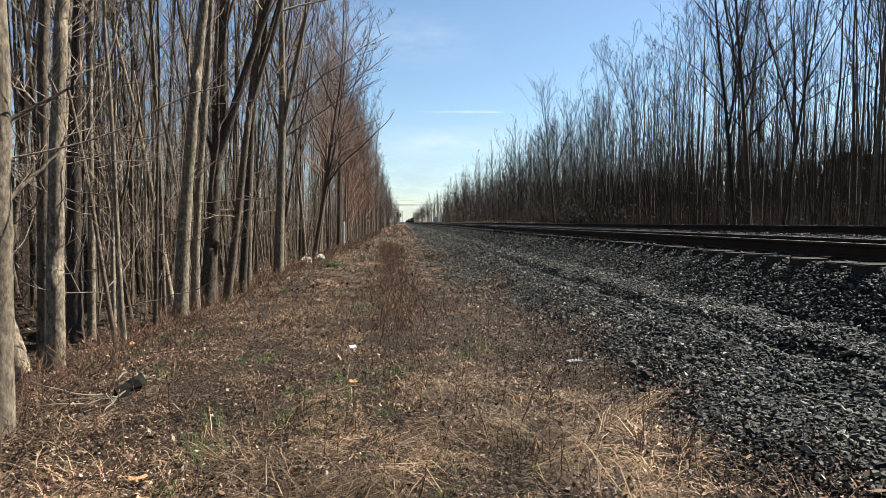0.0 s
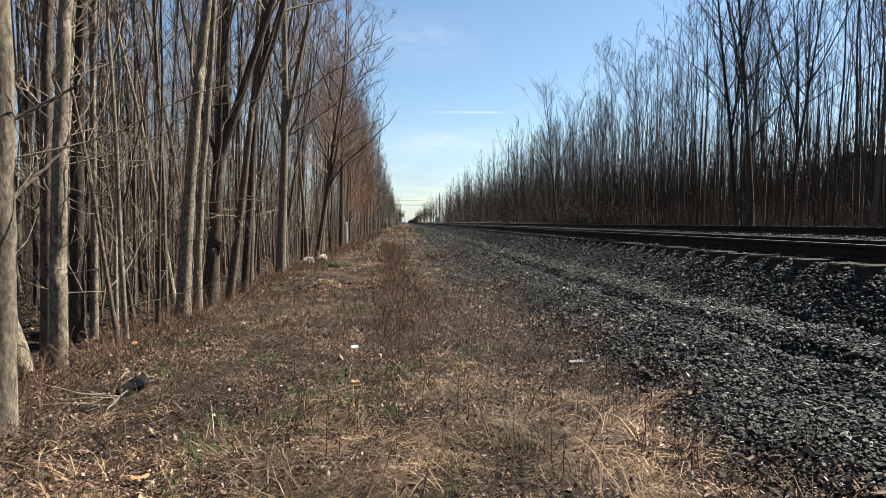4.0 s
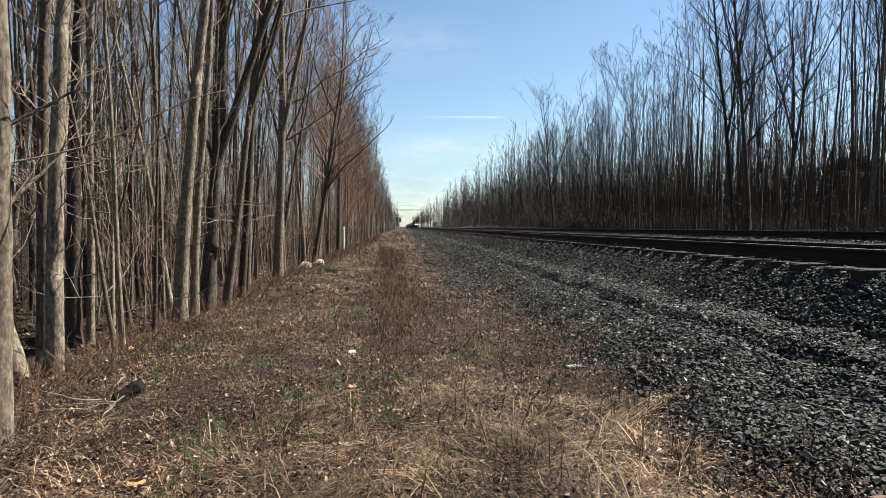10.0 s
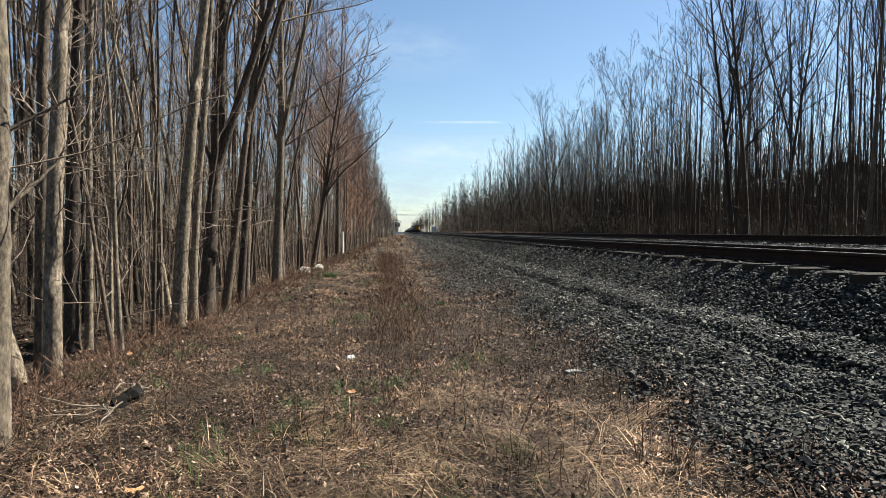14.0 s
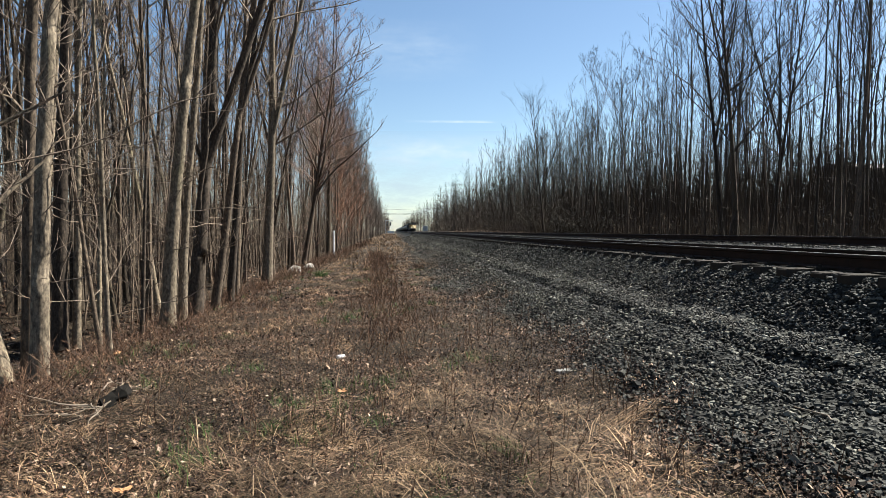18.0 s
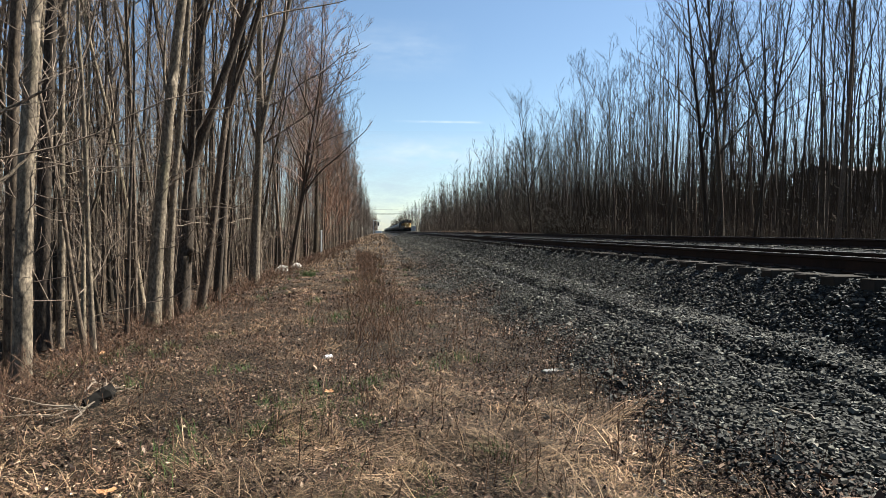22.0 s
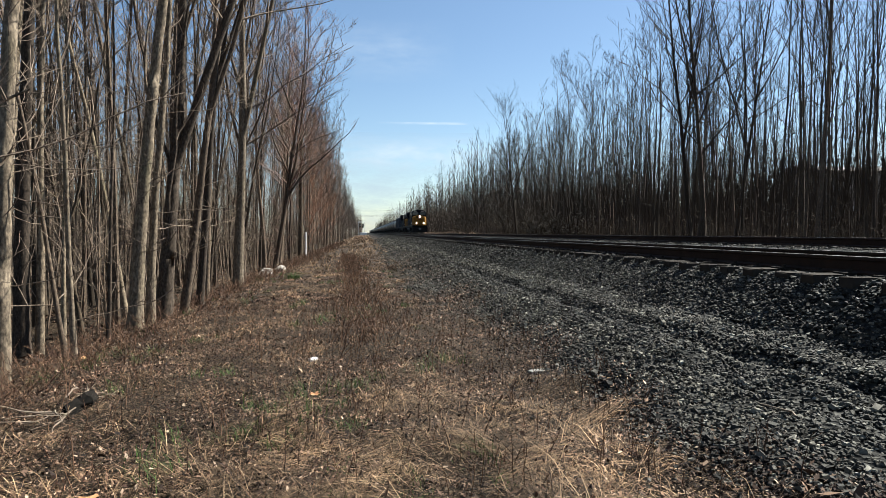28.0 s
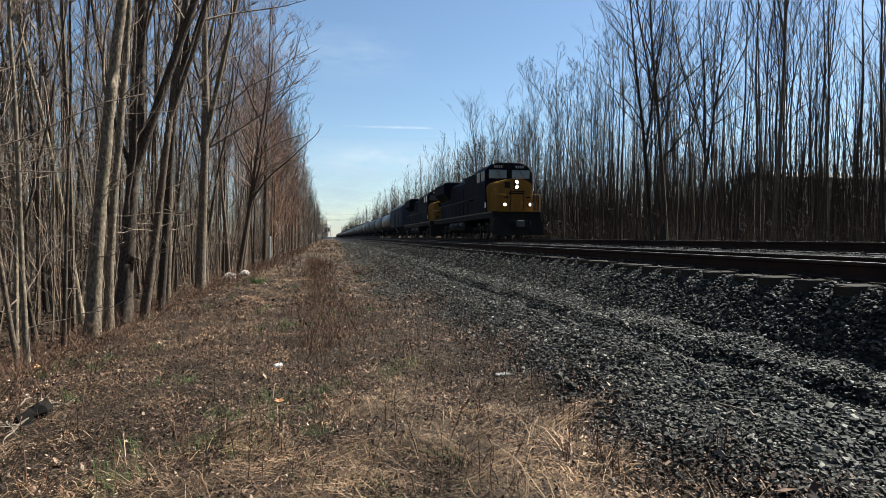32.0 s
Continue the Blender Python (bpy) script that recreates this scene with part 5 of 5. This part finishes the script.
bmesh.ops.rotate(bm, verts=bm.verts[:], cent=(0, 0, 0), matrix=Matrix.Rotation(radians(38), 3, "X") @ Matrix.Rotation(radians(-25), 3, "Y"))
for v in bm.verts:
    v.co += Vector((0.06 * noise.noise(v.co * 9), 0.05 * noise.noise(v.co * 8), 0.06 * noise.noise(v.co * 13)))
part("log_body", bm, CHARRED, log)
rgl = random.Random(3)
for k in range(12):
    T = Tubes()
    way = -1 if k < 8 else 1
    a = (rgl.uniform(-0.55, 0.0) if k < 8 else rgl.uniform(0.0, 0.15), rgl.uniform(-0.12, 0.12), rgl.uniform(0.02, 0.12))
    p = bough(rgl, a, (way, rgl.uniform(-0.5, 0.5), rgl.uniform(-0.12, 0.2)), rgl.uniform(0.2, 0.6), 0, 5, -0.03, 0.3)
    p[:, 2] = np.maximum(p[:, 2], 0.012)
    r = rgl.uniform(0.005, 0.011)
    T.add(p, np.linspace(r, 0.002, 6), 6)
    q = along(p, 0.55)
    T.add(np.array([q, q + unit((way, rgl.uniform(-0.9, 0.9), 0.3)) * 0.14]), [r * 0.6, 0.0015], 4)
    bv, bf = T.arrays()
    br = new("branch", mesh_of("branch", bv, bf, DRIFT, True))
    br.parent = log
    tagged(br, "bleached branch")

# small things on the ground
cup = thing("litter_cup", "crushed white paper cup on the dead grass", "litter", "", on_land(-0.63, 7.8, 0.035, 30))
bm = bmesh.new()
rod(bm, (-0.05, 0, 0.0), (0.05, 0, 0.012), 0.036, 12, 0.028)
for v in bm.verts:
    v.co.z = v.co.z * 0.7 + 0.008 * noise.noise(v.co * 30)
part("cup_body", bm, WHITE, cup)


def flat_leaf(at, size, label):
    bm = bmesh.new()
    ring = []
    for k in range(18):
        a = k * 2 * math.pi / 18
        r = size * (1.0 if k % 3 else 0.62) * (1.15 if abs(math.cos(a)) > 0.7 else 0.8)
        ring.append(bm.verts.new((r * math.cos(a), r * math.sin(a), 0.012 + 0.25 * size * math.sin(2 * a) ** 2)))
    mid = bm.verts.new((0, 0, 0.008))
    for k in range(18):
        bm.faces.new((ring[k], ring[(k + 1) % 18], mid))
    me = bpy.data.meshes.new("oak_leaf")
    bm.to_mesh(me)
    bm.free()
    me.materials.append(ORANGE_LEAF)
    ob = new("oak_leaf", me)
    ob.matrix_basis = at
    return tagged(ob, label, "leaf", "large fallen leaves")


flat_leaf(on_land(-1.62, 3.86, 0.03, 20), 0.052, "large orange-brown fallen oak leaf")
flat_leaf(on_land(-0.47, 5.95, 0.03, 100), 0.06, "large orange-brown fallen oak leaf")
flat_leaf(on_land(-3.75, 8.75, 0.03, 60), 0.13, "large orange-brown fallen oak leaf")

slab = bmesh.new()
box(slab, (0, 0, 0.015), (0.2, 0.11, 0.035), 0.012)
for v in slab.verts:
    v.co += Vector((noise.noise(v.co * 14) * 0.02, noise.noise(v.co * 17) * 0.02, 0))
me = bpy.data.meshes.new("flat_stone")
slab.to_mesh(me)
slab.free()
me.materials.append(GREY_ROCK)
fs = new("flat_stone", me)
fs.matrix_basis = on_land(1.94, 6.86, 0.01, 20)
tagged(fs, "flat pale stone among dead leaves", "stone")

curl = Tubes()
curl.add(np.array([(0, 0, 0.05), (0.03, 0.08, 0.06), (0.02, 0.18, 0.05), (-0.05, 0.26, 0.06), (-0.04, 0.34, 0.05)]), [0.008, 0.007, 0.007, 0.006, 0.004], 6)
cv, cf = curl.arrays()
tw = new("curved_twig", mesh_of("curved_twig", cv, cf, DRIFT, True))
tw.matrix_basis = on_land(2.98, 3.95, 0.0, 0)
tagged(tw, "curved pale dry twig lying on the stones", "twig")

# dead standing trunk and the white marker beside it
snag = thing("dead_trunk", "tall dark dead trunk with a broken top", "tree", "", on_land(-4.45, 44.0))
bm = bmesh.new()
rod(bm, (0, 0, -0.2), (0.15, 0, 9.6), 0.17, 10, 0.09)
rod(bm, (0.15, 0, 9.5), (0.2, 0, 10.2), 0.05, 6, 0.01)
part("trunk", bm, BARK_DARK, snag)
mark = thing("marker_post", "white plastic marker post by the wood", "post", "", on_land(-4.1, 44.5))
bm = bmesh.new()
rod(bm, (0, 0, -0.1), (0, 0, 1.75), 0.06, 12, 0.055)
rod(bm, (0, 0, 1.75), (0, 0, 1.82), 0.075, 12, 0.05)
part("post", bm, WHITE, mark)

stump = thing("broken_stump", "dark broken stump beside big trees", "stump", "", on_land(19.2, 33.7))
bm = bmesh.new()
rod(bm, (0, 0, -0.3), (0.15, 0, 1.5), 0.3, 10, 0.2)
rod(bm, (0.15, 0, 1.5), (0.3, 0.05, 2.1), 0.14, 7, 0.05)
part("trunk", bm, BARK_DARK, stump)

# long building behind the woods
barn = thing("long_building", "long dark brown building half hidden by bare trees", "building", "", pose(97.5, 94, 1.2))
bm = bmesh.new()
box(bm, (0, 0, 7.6), (54, 12, 5.6), 0.05)
part("upper_wall", bm, BARN, barn, "dark brown siding")
bm = bmesh.new()
box(bm, (0, 0, 2.2), (53.8, 11.8, 5.2), 0.05)
part("lower_wall", bm, WHITE, barn, "pale lower wall")
bm = bmesh.new()
prism(bm, [(-7, 10.2), (7, 10.2), (0, 11.6)], -27.8, 27.8)
bmesh.ops.rotate(bm, verts=bm.verts[:], cent=(0, 0, 0), matrix=Matrix.Rotation(radians(90), 3, "Z"))
part("roof", bm, BARN_ROOF, barn)

# the road crossing far down the line
CROSS_Y = 335.0


def utility_pole(x, y, h, label):
    o = thing("utility_pole", label, "utility pole", "poles at the crossing", on_land(x, y))
    bm = bmesh.new()
    rod(bm, (0, 0, -0.5), (0, 0, h), 0.24, 10, 0.16)
    part("pole", bm, GREY_STEEL if x > 0 else WOOD_POLE, o)
    bm = bmesh.new()
    box(bm, (0, 0, h - 0.7), (0.16, 2.6, 0.2), 0.02)
    part("crossarm", bm, WOOD_POLE, o)
    for q in (-1.1, 0.0, 1.1):
        bm = bmesh.new()
        rod(bm, (0, q, h - 0.6), (0, q, h - 0.35), 0.07, 8)
        part("insulator", bm, CABINET, o)
    return o


utility_pole(19.3, CROSS_Y + 6, 16.0, "tall pale utility pole at the crossing")
utility_pole(-14.5, CROSS_Y + 4, 13.0, "wooden utility pole at the crossing")
for k, (z, dy, thick) in enumerate(((14.2, 5.0, 0.035), (11.9, 5.2, 0.04), (11.4, 5.6, 0.04))):
    T = Tubes()
    xs = np.linspace(-60, 70, 40)
    sag = 0.7 * (((xs - 1.5) / 16) ** 2).clip(0, 1) - 0.7
    T.add(np.stack([xs, np.full(40, CROSS_Y + dy), z + sag], 1), np.full(40, thick), 4)
    wv, wf = T.arrays()
    wire = new("power_cable", mesh_of("power_cable", wv, wf, BLACK))
    tagged(wire, "dark power cable strung across the line", "cable", "power cables")


def crossing_signal(x, y, turn, label):
    o = thing("crossing_signal", label, "crossing signal", "signals at the crossing", on_land(x, y, 0, turn))
    bm = bmesh.new()
    rod(bm, (0, 0, -0.2), (0, 0, 6.4), 0.2, 10)
    part("mast", bm, WHITE, o)
    bm = bmesh.new()
    box(bm, (1.6, 0, 6.2), (3.8, 0.25, 0.5), 0.04)
    part("cantilever_arm", bm, WHITE, o)
    for a in (45, -45):
        bm = bmesh.new()
        box(bm, (0, 0, 0), (1.2, 0.04, 0.22), 0.01)
        b = part("crossbuck_blade", bm, WHITE, o, "white crossbuck blade")
        b.matrix_basis = pose(0, -0.18, 4.4, 0, a, 0)
    for q in (-0.5, 0.5, 2.0, 3.0):
        bm = bmesh.new()
        rod(bm, (q, -0.22, 3.3 if q < 1 else 5.6), (q, -0.05, 3.3 if q < 1 else 5.6), 0.26, 14)
        d = part("lamp_disc", bm, BLACK, o)
        bm = bmesh.new()
        rod(bm, (q, -0.25, 3.3 if q < 1 else 5.6), (q, -0.225, 3.3 if q < 1 else 5.6), 0.13, 12)
        part("lens", bm, RED, d)
    bm = bmesh.new()
    box(bm, (2.0, 0.5, 0.6), (2.6, 0.8, 1.2), 0.05)
    part("equipment_box", bm, WHITE, o, "white equipment box")
    return o


portal = thing("signal_portal", "white-framed railway signal portal with dark signal panel", "signal", "", on_land(-3.3, CROSS_Y - 4, 0.6))
for x, mat in ((0.0, CABINET), (3.4, CABINET)):
    bm = bmesh.new()
    box(bm, (x, 0, 3.2), (0.22, 0.22, 7.4), 0.03)
    part("post", bm, mat, portal)
bm = bmesh.new()
box(bm, (1.7, 0, 6.8), (4.2, 0.4, 0.3), 0.05)
part("beam", bm, WHITE, portal)
for x in (0.9, 2.5):
    bm = bmesh.new()
    box(bm, (x, -0.1, 4.9), (0.8, 0.25, 2.0), 0.06)
    head = part("signal_head", bm, BLACK, portal)
    for z in (4.3, 4.9, 5.5):
        bm = bmesh.new()
        rod(bm, (x, -0.32, z), (x, -0.22, z), 0.16, 12)
        part("lens", bm, CABINET, head)
bm = bmesh.new()
box(bm, (2.6, -0.3, 0.7), (3.6, 0.8, 1.2), 0.06)
part("equipment_box", bm, WHITE, portal)
crossing_signal(21.5, CROSS_Y - 6, 0, "grey crossing signal beyond the tracks")
cab_box = thing("relay_cabinet", "grey steel relay cabinet by the crossing", "cabinet", "", on_land(17.2, CROSS_Y - 14))
bm = bmesh.new()
box(bm, (0, 0, 1.5), (2.6, 2.0, 3.2), 0.05)
part("body", bm, CABINET, cab_box)
bm = bmesh.new()
box(bm, (0, 0, 3.15), (2.9, 2.3, 0.15), 0.03)
part("roof", bm, CABINET, cab_box)
bm = bmesh.new()
box(bm, (0, -1.02, 1.4), (1.1, 0.05, 2.3), 0.02)
part("door", bm, CABINET, cab_box)

# road over the tracks
road = new("crossing_road", mesh_of("crossing_road", [(-300, CROSS_Y - 3, -0.3), (-6, CROSS_Y - 3, 0.9), (6, CROSS_Y - 3, 1.1), (14, CROSS_Y - 3, 1.1), (300, CROSS_Y - 3, 1.5), (-300, CROSS_Y + 3, -0.3), (-6, CROSS_Y + 3, 0.9), (6, CROSS_Y + 3, 1.1), (14, CROSS_Y + 3, 1.1), (300, CROSS_Y + 3, 1.5)], [(k, k + 1, k + 6, k + 5) for k in range(4)], BED))
tagged(road, "grey asphalt road crossing the line", "road", kind="structure")


# ---- brush beyond the tracks ----
def thicket(seed, at, h, w, label):
    rgw = random.Random(seed)
    o = thing("shrub", label, "shrub", "shrubs beyond the tracks", at)
    T = Tubes()
    L = []
    for _ in range(70):
        a, r = rgw.uniform(0, 6.28), rgw.random() ** 0.5 * w
        p = bough(rgw, (r * math.cos(a) * 0.6, r * math.sin(a) * 0.6, -0.1), (math.cos(a) * 0.5, math.sin(a) * 0.5, 1), h * rgw.uniform(0.5, 1.1), 0, 5, -0.03, 0.25)
        T.add(p, np.linspace(0.03, 0.01, 6), 3)
        for _ in range(12):
            u = rgw.uniform(0.2, 1)
            b = along(p, u)
            e = b + np.array([rgw.uniform(-1, 1), rgw.uniform(-1, 1), rgw.uniform(-0.6, 0.8)]) * rgw.uniform(0.3, 0.9)
            T.add(np.array([b, e]), [0.011, 0.006], 3)
            for _ in range(1):
                L.append(b + (e - b) * rgw.random() + np.array([rgw.uniform(-0.1, 0.1) for _ in range(3)]))
    v, f = T.arrays()
    s = new("stem_tangle", mesh_of("stem_tangle", v, f, TWIG_BACKLIT))
    s.parent = o
    lv, lf = [], []
    for c in L:
        u = np.array([rgw.uniform(-1, 1) for _ in range(3)]) * 0.09
        q = np.array([rgw.uniform(-1, 1) for _ in range(3)]) * 0.09
        b = len(lv)
        lv += [tuple(c - u), tuple(c + q * 0.6), tuple(c + u), tuple(c - q * 0.6)]
        lf.append((b, b + 1, b + 2, b + 3))
    g = new("foliage", mesh_of("foliage", lv, lf, WITHERED))
    g.parent = o
    return o


WITHERED = island("withered_vine_leaf", [(0.0, (0.012, 0.012, 0.008)), (0.6, (0.035, 0.032, 0.02)), (1.0, (0.08, 0.065, 0.04))], 0.8)
for k, (x, y, h, w) in enumerate(((18.6, 56.0, 4.6, 1.8), (19.2, 80.0, 6.0, 1.5), (18.2, 63.0, 2.6, 1.6), (19.0, 112.0, 5.0, 1.8))):
    thicket(70 + k, on_land(x, y), h, w, "dark tangled shrub with withered vines")


# ---- thin high clouds, and a glowing sheet for horizon haze ----
def streak(x0, x1, z, y, thick, strength, label, tint=(0.93, 0.97, 1.0), glow=0.35):
    m = bpy.data.materials.new("cloud_haze_sheet")
    m.use_nodes = True
    nt = m.node_tree
    nt.nodes.clear()
    out = nt.nodes.new("ShaderNodeOutputMaterial")
    em = nt.nodes.new("ShaderNodeEmission")
    em.inputs[0].default_value = (*tint, 1)
    em.inputs[1].default_value = glow
    tr = nt.nodes.new("ShaderNodeBsdfTransparent")
    mx = nt.nodes.new("ShaderNodeMixShader")
    uv = nt.nodes.new("ShaderNodeTexCoord")
    sp = nt.nodes.new("ShaderNodeSeparateXYZ")
    nt.links.new(uv.outputs["Generated"], sp.inputs[0])
    edge = ramp(nt, sp.outputs["Z"], [(0.0, (0, 0, 0)), (0.5, (1, 1, 1)), (1.0, (0, 0, 0))])
    ends = ramp(nt, sp.outputs["X"], [(0.0, (0, 0, 0)), (0.3, (1, 1, 1)), (0.75, (0.9, 0.9, 0.9)), (1.0, (0, 0, 0))])
    nz = ramp(nt, noise_of(nt, 0.004, (1, 1, 3), 5, 0.6), [(0.3, (0, 0, 0)), (0.7, (strength, strength, strength))])
    fac = mixed(nt, 1.0, mixed(nt, 1.0, edge, ends, "MULTIPLY"), nz, "MULTIPLY")
    nt.links.new(fac, mx.inputs[0])
    nt.links.new(tr.outputs[0], mx.inputs[1])
    nt.links.new(em.outputs[0], mx.inputs[2])
    nt.links.new(mx.outputs[0], out.inputs[0])
    n = 24
    xs = np.linspace(x0, x1, n)
    v = [(x, y, z - thick / 2 + 0.02 * (x - x0)) for x in xs] + [(x, y, z + thick / 2 + 0.02 * (x - x0)) for x in xs]
    ob = new("backdrop", mesh_of("cloud_haze_sheet", v, [(k, k + 1, n + k + 1, n + k) for k in range(n - 1)], m))
    ob.visible_shadow = False
    return tagged(ob, label, "cloud", kind="structure")


streak(60, 800, 700, 3990, 16, 0.75, "thin white vapour trail in the sky")
streak(-250, 900, 500, 4000, 230, 0.5, "faint veil of high cloud")
# added emissive sheet: paints the bluish-white horizon glow over the sky
streak(-3800, 5200, 120, 4030, 900, 0.7, "glowing sheet painting pale haze over the horizon", (0.75, 0.85, 0.97), 0.25)
streak(-900, 600, 1150, 4010, 420, 0.22, "faint veil of high cloud")


# ---- what moves ----
def motions():
    """The train's head along the track, and every car behind it."""
    head = [(0.0, 625.0), (6.0, 520.0), (13.0, 409.0), (19.0, 299.0), (23.0, 224.0), (25.0, 184.0), (28.0, 121.5), (30.0, 77.5), (31.0, 55.8), (32.0, 34.4)]
    for ob, back in cars:
        walk(ob, [(t, pose(TRAIN_X, y + back, RAIL_Z)) for t, y in head])


motions()
